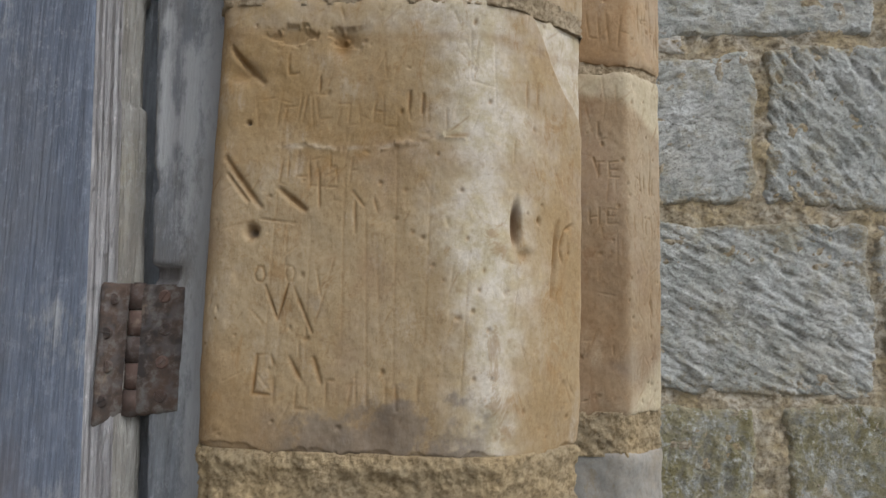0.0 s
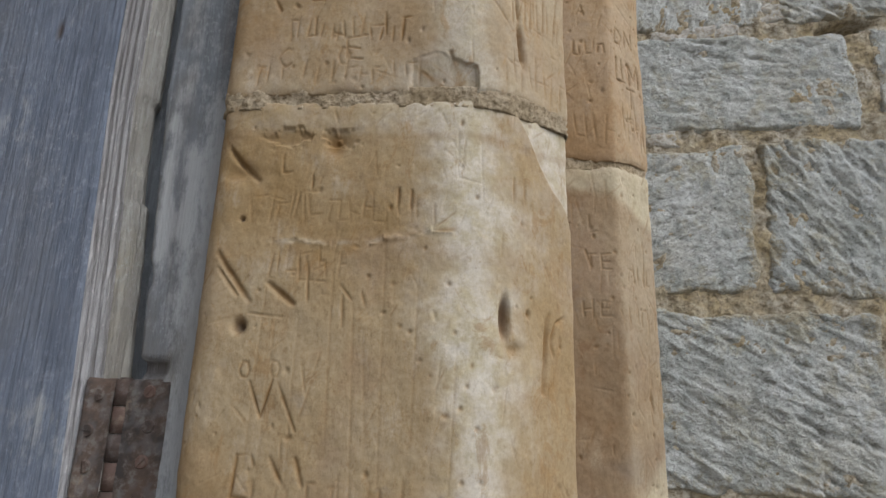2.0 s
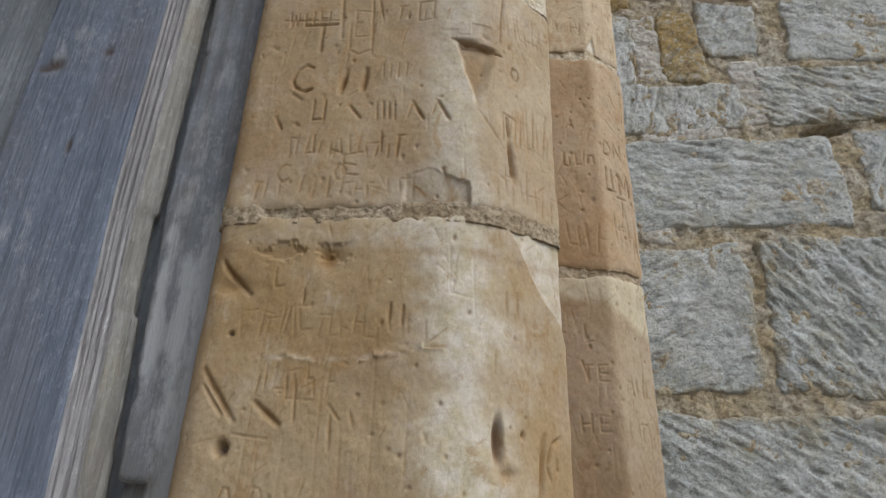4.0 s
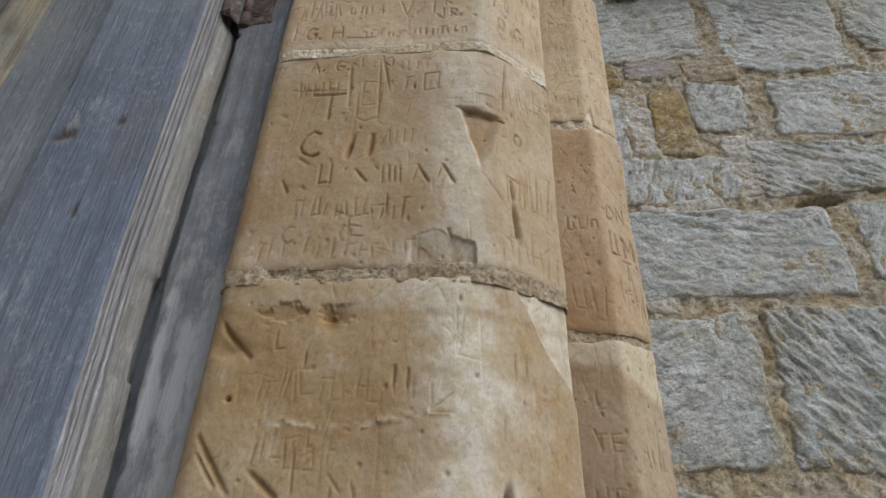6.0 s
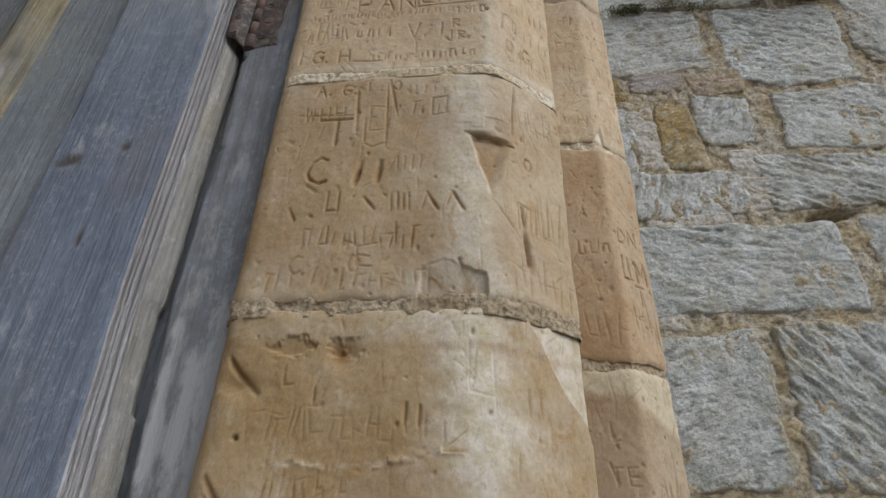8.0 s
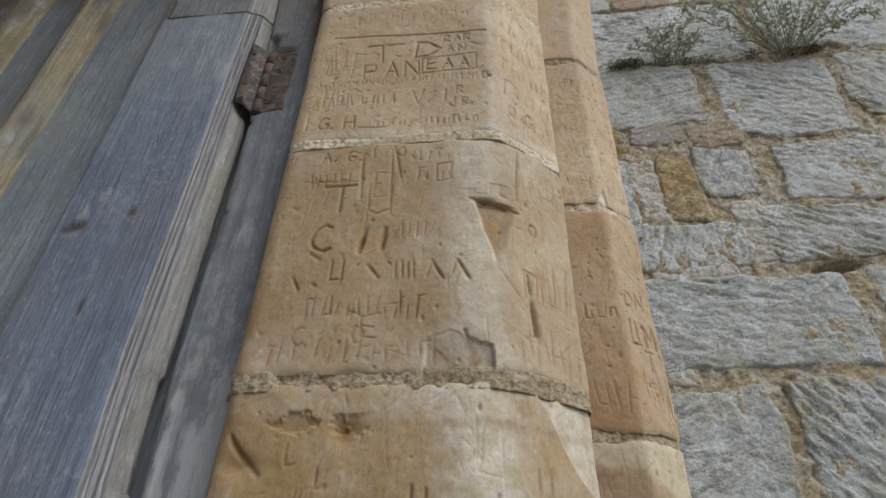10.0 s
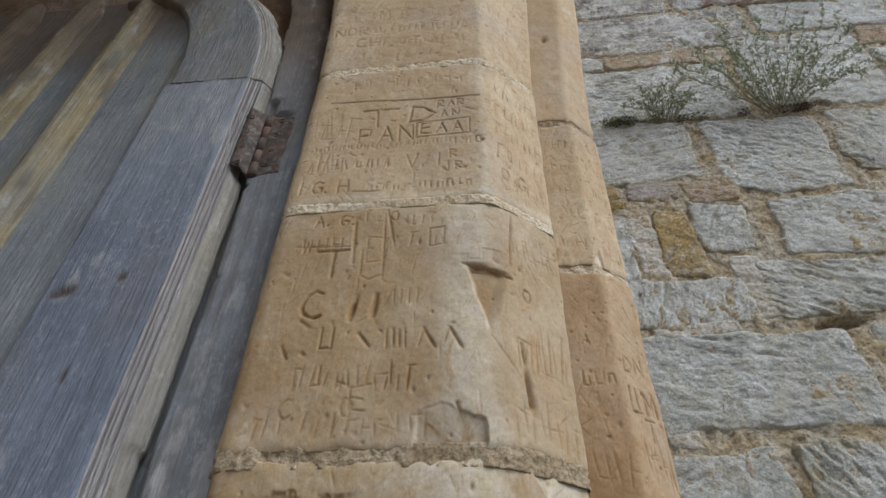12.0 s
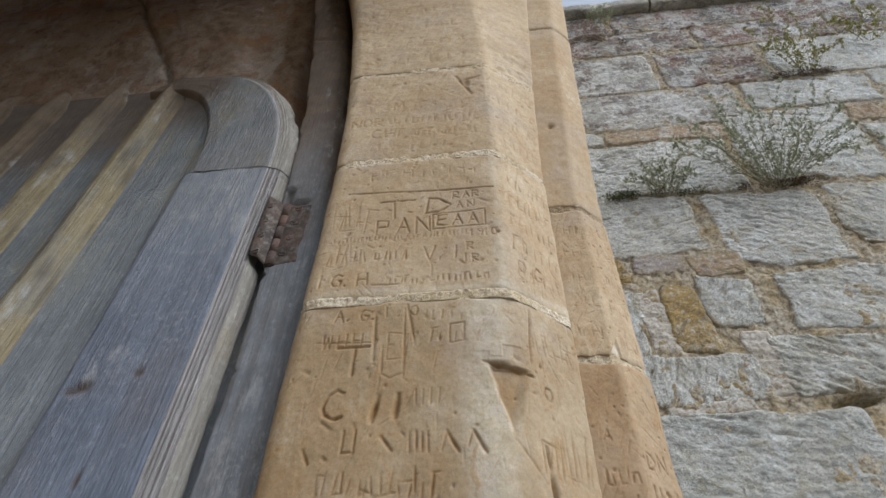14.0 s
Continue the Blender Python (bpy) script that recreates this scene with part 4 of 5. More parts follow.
joint(jamb, MORTAR_JAMB, 1.09, 1.10, 0.002, 0.002, 0.02, 207, step=0.006)
joint(jamb, MORTAR_JAMB, 0.54, 0.55, 0.002, 0.002, 0.02, 208, step=0.006)

# ---- second order of the jamb: a slimmer chamfered shaft ----
SHAFT_ARRIS, SHAFT_END, SHAFT_Y = 0.187, 0.240, 0.617


def shaft_section(s, worn, left_round):
    x, y = np.where(s < SHAFT_ARRIS, s, SHAFT_ARRIS + (s - SHAFT_ARRIS) * 0.745), np.where(s < SHAFT_ARRIS, SHAFT_Y, SHAFT_Y + (s - SHAFT_ARRIS) * 0.667)
    ex, ey = SHAFT_ARRIS + (SHAFT_END - SHAFT_ARRIS) * 0.745, SHAFT_Y + (SHAFT_END - SHAFT_ARRIS) * 0.667
    rest = s >= SHAFT_END
    x[rest], y[rest] = ex - 0.05 * (s[rest] - SHAFT_END), ey + (s[rest] - SHAFT_END)
    for corner, (vx, vy), d1, d2, reach in ((SHAFT_ARRIS, (SHAFT_ARRIS, SHAFT_Y), (1, 0), (0.745, 0.667), worn), (SHAFT_END, (ex, ey), (0.745, 0.667), (-0.05, 1), 0.006)):
        inside = np.abs(s - corner) < reach
        t = (s[inside] - corner + reach) / (2 * reach)
        x[inside] = (1 - t) ** 2 * (vx - d1[0] * reach) + 2 * t * (1 - t) * vx + t**2 * (vx + d2[0] * reach)
        y[inside] = (1 - t) ** 2 * (vy - d1[1] * reach) + 2 * t * (1 - t) * vy + t**2 * (vy + d2[1] * reach)
    return x, y


def shaft_low(f):
    S, Z = f.S, f.Z
    # splay paler than the front: stone colour, plus side light painted in
    f.pale += 0.35 * smooth(S + 0.004 * fbm(S * 9, Z * 12, 70, 3), 0.183, 0.192)
    f.pale += 0.8 * smooth(Z + 0.014 * fbm(S * 25, Z * 6, 71, 3) - 0.2 * np.maximum(0, 0.17 - S) + 0.35 * np.maximum(0, S - 0.18), 1.735, 1.752)
    f.pale += 0.6 * smooth(1.49 - Z + 0.9 * (S - 0.2), 0, 0.03)
    f.grime_shade += 0.35 * smooth(fbm(S * 12, Z * 8, 72, 3) + 0.5 - np.abs(Z - 1.50) * 18, 0.1, 0.7)
    f.grime_shade += 0.45 * smooth(0.5 - np.abs(Z - 1.712) * 16 + fbm(S * 12, Z * 8, 73, 3), 0.1, 0.7)
    f.letters("TE", 0.156, 1.672, 0.014, 0.014, 0.0011, 0.0014, 0.2)
    f.letters("I", 0.160, 1.674, 0.016, width=0.0013, depth=0.002, stain_dark=0.4, slant=-0.3)
    f.letters("HE", 0.152, 1.628, 0.014, 0.016, 0.0011, 0.0014, 0.2)
    f.letters("L", 0.160, 1.707, 0.016, width=0.0011, depth=0.0014, stain_dark=0.2)
    f.scrawl(0.195, 0.238, 1.66, 0.02, 6, 0.0012, 0.0014, 0.3)
    f.scrawl(0.195, 0.238, 1.62, 0.02, 5, 0.0012, 0.0014, 0.3)
    f.cut(0.222, 1.565, 0.224, 1.545, 0.0014, 0.003, 0.5)
    f.cut(0.224, 1.70, 0.222, 1.66, 0.0014, 0.002, 0.3)


def shaft_mid(f):
    S, Z = f.S, f.Z
    # paler splay again: its own tone with the light from the right added
    f.pale += 0.35 * smooth(S + 0.004 * fbm(S * 9, Z * 12, 70, 3), 0.183, 0.192)
    f.scrawl(0.147, 0.184, 1.893, 0.018, 6, 0.0014, 0.0020, 0.35)
    f.letters("SY", 0.148, 1.868, 0.017, 0.015, 0.0013, 0.0022, 0.35)
    f.letters("AF", 0.155, 1.940, 0.012, 0.012, 0.0012, 0.0016, 0.3)
    f.letters("LIM", 0.196, 1.870, 0.024, 0.010, 0.0016, 0.0028, 0.4)
    f.letters("DN", 0.198, 1.912, 0.018, 0.016, 0.0014, 0.0022, 0.35)
    f.letters("T", 0.210, 1.842, 0.022, width=0.0016, depth=0.0025)
    f.scrawl(0.20, 0.238, 1.80, 0.05, 6, 0.0014, 0.002, 0.35)
    f.scrawl(0.148, 0.18, 1.80, 0.03, 4, 0.0012, 0.0012, 0.25)
    f.stain_dark += 0.2 * smooth(fbm(S * 9, Z * 5, 81, 3), -0.2, 0.5) * (1 - smooth(S, 0.18, 0.195))


def shaft_high(f):
    S, Z = f.S, f.Z
    f.d += 0.0007 * fbm((S * 0.5 + Z) * 30, (S - Z * 0.5) * 190, 903, 3)
    for k in range(5):
        f.scrawl(0.15, 0.18, 2.07 + 0.045 * k, 0.018, 3, 0.0013, 0.0014, 0.3)
        f.scrawl(0.197, 0.238, 2.06 + 0.05 * k, 0.022, 3, 0.0013, 0.0014, 0.3)
    tri = smooth(0.010 - np.abs(S - 0.192 - (Z - 2.055) * 0.2) - np.maximum(0, Z - 2.046) * 0.42, 0, 0.003) * (1 - smooth(Z, 2.086, 2.09))
    f.pale += tri
    f.d -= 0.003 * tri


def shaft_top(f):
    f.pit(0.160, 2.536, 0.005, 0.007, 0.006, 0.5, 0.3)
    for k in range(6):
        f.scrawl(0.15, 0.235, 2.34 + 0.1 * k, 0.02, 3, 0.0013, 0.0014, 0.3)


shaft = tagged(new("jamb_shaft"), "slim chamfered brown sandstone shaft set back beside the jamb", "jamb shaft", kind="structure")
span = dict(section=shaft_section, lo=0.105, hi=SHAFT_END + 0.06, left_round=0.01, bend=1.15, least=TURN_END)
block("stone_block", STONE_BROWN, shaft, 1.458, 1.772, 0.006, marks=shaft_low, seed=111, **span)
block("stone_block", STONE_RUSSET, shaft, 1.780, 2.034, 0.006, marks=shaft_mid, seed=112, **span)
block("stone_block", STONE_HIGH, shaft, 2.044, 2.302, 0.005, marks=shaft_high, seed=113, **span)
block("stone_block", STONE_HIGH, shaft, 2.312, 2.95, 0.005, marks=shaft_top, seed=114, step=0.003, **span)
block("stone_block", STONE_HIGH, shaft, 2.958, 3.60, 0.005, marks=lambda f: None, seed=115, step=0.008, **span)
block("stone_block", STONE_GREY, shaft, 0.9, 1.425, 0.012, marks=lambda f: None, seed=116, step=0.003, waviness=0.003, **span)
block("stone_block", STONE_GREY, shaft, 0.0, 0.89, 0.012, marks=lambda f: None, seed=117, step=0.008, **span)
spanj = dict(section=shaft_section, lo=0.105, hi=SHAFT_END + 0.05, bend=1.15, least=TURN_END)
joint(shaft, MORTAR_BASE, 1.425, 1.458, 0.001, 0.004, 0.008, 211, **spanj)
joint(shaft, MORTAR_JAMB, 1.772, 1.780, 0.002, 0.002, 0.006, 212, **spanj)
joint(shaft, MORTAR_PALE, 2.034, 2.044, 0.002, 0.002, 0.006, 213, **spanj)
joint(shaft, MORTAR_JAMB, 2.302, 2.312, 0.002, 0.002, 0.006, 214, **spanj)
joint(shaft, MORTAR_JAMB, 2.95, 2.958, 0.002, 0.002, 0.006, 215, **spanj)
joint(shaft, MORTAR_JAMB, 0.89, 0.90, 0.002, 0.002, 0.006, 216, **spanj)
tagged(part("shaft_core", box(0.03, 0.205, 0.662, 0.80, 0.0, 3.6), MORTAR_JAMB, None), "plain mortared core behind the jamb shaft", "wall", kind="structure")
tagged(part("wall_return", box(0.10, 0.215, 0.72, 1.30, 0.0, 5.6), STONE_HIGH, None), "plain ochre stone return behind the shaft", "wall", kind="structure")

# ---- weathered rubble wall ----
rubble = tagged(new("rubble_wall"), "weathered grey sandstone rubble wall with earthy mortar joints", "wall", kind="structure")
WALL_Y = 1.160
n_x, n_z = 380, 740
mx, mz = np.meshgrid(np.linspace(0.16, 2.2, n_x), np.linspace(0.0, 4.30, n_z))
my = WALL_Y + 0.0005 + 0.011 * fbm(mx * 55, mz * 55, 301, 4, 0.65) + 0.005 * fbm(mx * 9, mz * 9, 302, 3)
my += 0.045 * np.exp(-((np.hypot((mx - 0.765) / 0.05, (mz - 2.285 - 0.1 * (mx - 0.765)) / 0.012)) ** 4))
sheet("mortar", mx, my, mz, MORTAR_WALL, rubble)
part("backing", box(0.215, 8.0, 1.22, 1.75, 0.0, 4.29), MORTAR_WALL, rubble)


def wall_block(x0, x1, z0, z1, material, tool=0.0, depth=0.003, seed=0, proud=0.0055, step=0.0036, wobble=0.015, pitch=0.0095, name="stone", grow=0.009):
    """One rough stone: uneven outline, rounded rim, tooled or pitted face."""
    seed = seed or int(x0 * 1000) * 7 + int(z0 * 1000) * 13
    x0, x1, z0, z1 = x0 - grow, x1 + grow, z0 - grow, z1 + grow
    u, v = np.meshgrid(np.linspace(x0, x1, max(6, int((x1 - x0) / step))), np.linspace(z0, z1, max(6, int((z1 - z0) / step))))
    rim = np.minimum(np.minimum(u - x0, x1 - u), np.minimum(v - z0, z1 - v))
    du, dv = np.minimum(u - x0, x1 - u), np.minimum(v - z0, z1 - v)
    corner = rim - 0.008 * np.exp(-(du + dv) / 0.016)
    near = np.exp(-rim / 0.05)
    X = u + near * wobble * fbm(u * 7, v * 11, seed, 4) * 1.6
    Z = v + near * wobble * fbm(u * 9, v * 6, seed + 1, 4) * 1.6
    a = radians(tool)
    p, q = X * math.cos(a) + Z * math.sin(a), -X * math.sin(a) + Z * math.cos(a)
    q = q + 0.006 * fbm(X * 14, Z * 14, seed + 6, 3)
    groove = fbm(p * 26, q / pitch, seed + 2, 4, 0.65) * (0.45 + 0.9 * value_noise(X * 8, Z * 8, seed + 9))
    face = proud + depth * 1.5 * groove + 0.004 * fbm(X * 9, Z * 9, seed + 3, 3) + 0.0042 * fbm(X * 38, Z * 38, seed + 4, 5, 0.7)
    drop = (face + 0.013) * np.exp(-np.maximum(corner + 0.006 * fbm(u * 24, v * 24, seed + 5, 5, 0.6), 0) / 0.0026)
    Y = WALL_Y - face + drop
    # first mask: darker where the tooling is deepest
    return sheet(name, X, Y, Z, material, rubble, {"stain_dark": smooth(-groove, 0.08, 0.55) * 0.75, "smear": np.exp(-np.maximum(rim, 0) / 0.03) * (0.62 + 0.9 * fbm(u * 6, v * 6, seed + 11, 4))})


# courses from the foot to the coping
for x0, x1, z0, z1, mat, tool, depth in (
    (0.17, 0.528, 1.055, 1.372, WALL_OLIVE, 80, 0.003), (0.605, 1.02, 1.05, 1.376, WALL_OLIVE, 70, 0.003),
    (0.17, 0.742, 1.408, 1.708, WALL_GREY, -28, 0.0042), (0.768, 1.22, 1.40, 1.708, WALL_WARM, -30, 0.004),
    (0.17, 0.552, 1.746, 2.024, WALL_GREY, 20, 0.0024), (0.580, 1.02, 1.752, 2.028, WALL_GREY, -52, 0.0046),
    (0.17, 0.765, 2.072, 2.268, WALL_GREY, -10, 0.0032), (0.802, 1.26, 2.098, 2.285, WALL_GREY, 60, 0.003),
    (0.17, 0.602, 2.292, 2.408, WALL_WARM, 75, 0.0034), (0.648, 1.16, 2.306, 2.448, WALL_WARM, -25, 0.005),
    (0.462, 0.536, 2.420, 2.612, WALL_OCHRE, 50, 0.0025), (0.17, 0.392, 2.425, 2.615, WALL_WARM, 80, 0.003), (0.556, 0.672, 2.486, 2.636, WALL_GREY, 60, 0.003),
    (0.728, 1.05, 2.468, 2.648, WALL_WARM, -15, 0.003), (1.08, 1.50, 2.47, 2.66, WALL_WARM, -20, 0.003),
    (0.408, 0.532, 2.664, 2.722, WALL_MAUVE, 0, 0.002), (0.17, 0.385, 2.640, 2.722, WALL_OCHRE, 0, 0.004), (0.556, 0.676, 2.652, 2.720, WALL_RUST, 0, 0.004),
    (0.17, 0.612, 2.738, 2.962, WALL_WARM, 10, 0.003), (0.662, 0.945, 2.682, 2.952, WALL_WARM, -22, 0.0038), (0.985, 1.42, 2.716, 2.962, WALL_GREY, -40, 0.0034),
    (0.17, 0.800, 2.986, 3.238, WALL_WARM, 5, 0.003), (0.842, 1.212, 3.000, 3.372, WALL_WARM, -18, 0.005), (1.245, 1.80, 3.010, 3.240, WALL_WARM, -20, 0.004),
    (0.46, 0.842, 3.254, 3.318, WALL_RUST, 0, 0.003), (0.17, 0.43, 3.258, 3.330, WALL_WARM, 0, 0.003), (1.245, 1.72, 3.28, 3.372, WALL_RUST, 0, 0.004),
    (0.17, 0.940, 3.338, 3.568, WALL_LICHEN, 5, 0.003), (0.972, 1.385, 3.394, 3.572, WALL_WARM, -25, 0.004), (1.41, 1.95, 3.39, 3.575, WALL_WARM, -15, 0.004),
    (0.17, 0.712, 3.592, 3.872, WALL_LICHEN, 15, 0.004), (0.742, 1.12, 3.592, 3.862, WALL_DARK, 5, 0.004), (1.15, 1.90, 3.598, 3.872, WALL_WARM, -15, 0.004),
    (0.17, 0.930, 3.892, 4.060, WALL_DARK, 5, 0.005), (0.955, 1.46, 3.888, 4.072, WALL_DARK, -10, 0.005), (1.485, 2.10, 3.89, 4.07, WALL_DARK, 0, 0.005),
    (0.17, 0.62, 4.080, 4.285, WALL_DARK, 5, 0.006), (0.645, 1.28, 4.085, 4.285, WALL_DARK, -5, 0.006), (1.30, 2.05, 4.085, 4.285, WALL_DARK, 0, 0.006),
):
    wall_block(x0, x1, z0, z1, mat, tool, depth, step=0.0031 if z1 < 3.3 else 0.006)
# plain courses below and further along
for k, (z0, z1) in enumerate(((0.02, 0.33), (0.36, 0.68), (0.71, 1.02))):
    x = 0.17
    while x < 2.1:
        w = 0.34 + 0.22 * ((k * 5 + int(x * 10)) % 4) / 3
        wall_block(x, min(x + w, 2.18), z0, z1, WALL_OLIVE if k == 2 else WALL_GREY, 30, 0.003, step=0.012)
        x += w + 0.03
for z0, z1, x in ((1.05, 1.375, 1.05), (1.405, 1.71, 1.25), (1.75, 2.03, 1.05), (2.10, 2.28, 1.29), (2.31, 2.45, 1.19), (2.70, 2.96, 1.45)):
    while x < 2.1:
        wall_block(x, min(x + 0.42, 2.18), z0, z1, WALL_GREY, -25, 0.003, step=0.01)
        x += 0.45
# pale repair mortar smeared over some joints
for x0, x1, z0, z1 in ((0.39, 0.56, 2.272, 2.296), (0.60, 0.66, 2.30, 2.47), (0.395, 0.455, 2.43, 2.61), (0.37, 0.43, 2.036, 2.070), (0.27, 0.35, 2.27, 2.292)):
    wall_block(x0, x1, z0, z1, MORTAR_WHITE, 0, 0.003, proud=0.004, step=0.004, name="mortar_patch")
# coping slabs
for x0, x1 in ((0.17, 0.83), (0.84, 1.52), (1.53, 2.2)):
    u, v = np.meshgrid(np.linspace(x0, x1, 60), np.linspace(0, 1, 14))
    edge = 0.05 - 0.006 * fbm(u * 12, v * 3, 401, 3)
    prof_y = np.where(v < 0.25, WALL_Y + 0.02 - (edge + 0.02) * v / 0.25, np.where(v < 0.6, WALL_Y - edge, WALL_Y - edge + (v - 0.6) * 1.4))
    prof_z = np.where(v < 0.25, 4.285, np.where(v < 0.6, 4.285 + (v - 0.25) * 0.2, 4.355 + (v - 0.6) * 0.12)) + 0.003 * fbm(u * 20, v * 8, 402, 3)
    sheet("coping_slab", u, prof_y, prof_z, COPING, rubble)

# ---- door frame: worn post that bends with the arch ----
def frame_shift(z):
    return np.maximum(0, z - 1.95) ** 2 / 11.6


def lean(z):
    return 0.05 * np.maximum(0, 1.82 - np.maximum(z, 1.0))


frame_post = tagged(new("door_frame"), "worn grey wooden door frame post against the stone jamb", "door frame", kind="structure")
z = np.concatenate([np.linspace(0, 1.3, 30), np.linspace(1.31, 3.0, 420), np.linspace(3.02, 3.62, 60)])
u = np.array([0.0, 0.0, 0.02, 0.06, 0.15, 0.3, 0.45, 0.6, 0.72, 0.82, 0.9, 0.95, 0.98, 1.0, 1.0])
dy = np.array([0.075, 0.004, 0.001, 0, -0.0005, -0.001, -0.001, 0, 0.001, 0.004, 0.009, 0.014, 0.022, 0.03, 0.075])
U, Zf = np.meshgrid(u, z)
chips = 0.0010 * fbm(Zf * 60, U * 0, 501, 4) + 0.0040 * smooth(fbm(Zf * 14, U * 0, 502, 5), 0.42, 0.47)
fl = -0.230 + lean(Zf) + chips - frame_shift(Zf)
fr = -0.155 + 0.3 * lean(Zf) - frame_shift(Zf) * 0.92 - 0.003 * smooth(Zf, 1.6, 1.9)
Xf = fl + (fr - fl) * U
Yf = 0.547 + dy[None, :] + 0.0012 * fbm(U * 5, Zf * 6, 503, 3)
broken = smooth(Zf, 2.276, 2.278) * (1 - smooth(Zf + 0.03 * (U > 0.2), 2.318, 2.320)) * (U < 0.5) * (U > 0.05)
cutout = broken + smooth(Zf, 1.563, 1.565) * (1 - smooth(Zf, 1.577, 1.579)) * (U < 0.32)
Yf += 0.010 * cutout + 0.004 * np.exp(-(((Zf - 2.86 + 0.02 * U) / 0.006) ** 2))
worn = smooth(fbm(U * 6, Zf * 7, 504, 5), 0.12, 0.45) * (1 - 0.75 * smooth(Zf, 1.8, 2.1)) * 0.8 + 0.7 * smooth(U, 0.25, 0.7) * (1 - 0.85 * smooth(Zf, 1.66, 1.95)) + 0.25 * (1 - smooth(Zf, 1.6, 2.0)) * (0.6 + 0.8 * fbm(U * 9, Zf * 5, 508, 4))
# brown mask: dirt patches, plus shade painted towards the top of the post
sheet("post", Xf, Yf, Zf, WOOD_FRAME, frame_post, {"pale": worn, "grime_shade": 0.95 * smooth(Zf + 0.15 * fbm(U * 3, Zf * 8, 506, 4), 2.15, 2.6) + 0.3 * smooth(fbm(U * 4, Zf * 9, 507, 5), 0.05, 0.4), "stain_dark": np.maximum(0.7 * cutout + 0.3 * smooth(fbm(U * 9, Zf * 3.5, 509, 5), 0.12, 0.5) * (1 - 0.6 * smooth(U, 0.5, 0.8)), 0.4 * smooth(fbm(U * 4, Zf * 12, 505, 4), 0.35, 0.55))})

part("rebate", box(-0.30, -0.17, 0.572, 0.61, 0.0, 2.42), WOOD_FRAME, frame_post)

# ---- tympanum above the door ----
tx, tz = np.meshgrid(np.linspace(-1.9, -0.12, 240), np.linspace(2.45, 3.66, 170))
tyy = 0.640 - 0.05 * smooth(tz, 2.75, 3.3) + 0.010 * fbm(tx * 9, tz * 9, 601, 4) + 0.004 * fbm(tx * 40, tz * 40, 602, 3)
tyy += 0.055 * smooth(tx, -0.37, -0.33)
seam = np.exp(-(((tx + 0.62 + 0.55 * (tz - 2.8) + 0.02 * fbm(tz * 9, tz * 0, 603, 3)) / 0.008) ** 2))
tyy += 0.014 * seam
tagged(sheet("tympanum", tx, tyy, tz, TYMPANUM, None, {"stain_dark": 0.5 * seam}), "sooty brown stone tympanum over the arched door", "tympanum", kind="structure")
tagged(part("door_backing", box(-1.95, -0.40, 0.66, 0.72, 0.0, 3.64), TYMPANUM, None), "dark stone rebate behind the door", "wall", kind="structure")

# ---- door ----
door = tagged(new("door_1"), "closed arch-headed plank door of weathered blue-grey wood", "door", kind="structure")
D_FACE = 0.526
EDGE_SPLIT = 39


def ribbon(centre_z, tau, fields_seed, head):
    """Stile or head rail: a band between an inner and an outer edge, with a bevelled outer arris."""
    w = np.concatenate([[0.0, 0.0, 0.01, 0.03, 0.06], np.linspace(0.09, 0.965, 60), [0.99, 1.0]])
    lip = [0.03, 0.015, 0.013, 0.008, 0.003] if head else [0.03, 0.006, 0.002, 0.0, 0.0]
    depth = np.concatenate([lip, np.zeros(60), [0.0006, 0.002]])
    ox, oz, ix, iz = [], [], [], []
    for t in tau:
        if not head:
            ox.append(-0.2705 + float(lean(np.array(t)))), oz.append(t), ix.append(-0.402), iz.append(t)
        elif t < 1:
            a = t * math.pi / 2
            ox.append(-0.475 + 0.2045 * math.cos(a) ** 0.9), oz.append(centre_z + 0.33 * math.sin(a))
            ix.append(-0.530 + 0.128 * math.cos(a)), iz.append(centre_z + 0.285 * math.sin(a))
        else:
            ox.append(-0.475 - (t - 1)), oz.append(centre_z + 0.33 + 0.15 * (t - 1)), ix.append(-0.530 - (t - 1)), iz.append(centre_z + 0.285)
    ox, oz, ix, iz = (np.array(q)[:, None] for q in (ox, oz, ix, iz))
    X, Z = ix + (ox - ix) * w[None], iz + (oz - iz) * w[None]
    Y = D_FACE + depth[None] + np.zeros_like(X) + 0.0010 * fbm(w[None] * 5 + X * 0, Z * 5, fields_seed, 3)
    stain_dark = np.zeros_like(X)
    for kx, kz, rx, rz in ((-0.374, 1.974, 0.011, 0.008), (-0.384, 1.970, 0.010, 0.005), (-0.319, 1.989, 0.006, 0.006), (-0.330, 1.50, 0.007, 0.007), (-0.355, 1.507, 0.006, 0.008), (-0.33, 1.875, 0.003, 0.01)):
        k = np.exp(-(np.hypot((X - kx) / rx, (Z - kz) / rz) ** 2.5))
        stain_dark = np.maximum(stain_dark, k)
        Y += 0.002 * k
    pale = 0.28 * smooth(fbm(X * 14, Z * 9, fields_seed + 3, 4), 0.05, 0.5) + 0.25 * smooth(fbm(X * 16, Z * 8, fields_seed + 4, 5), -0.1, 0.4) * (1 - smooth(Z, 1.48, 1.62)) + 0.08 * smooth(Z, 2.0, 2.3)
    grime_shade = 0.7 * smooth(fbm(X * 9, Z * 6, fields_seed + 5, 4) + (1.56 - Z) * 2.5, 0.1, 0.7)
    return X, Y, Z, {"stain_dark": stain_dark, "pale": pale, "grime_shade": grime_shade, "faded": smooth(Z + 0.08 * fbm(X * 7, Z * 4, fields_seed + 6, 4), 2.02, 2.36)}, (ox, oz)


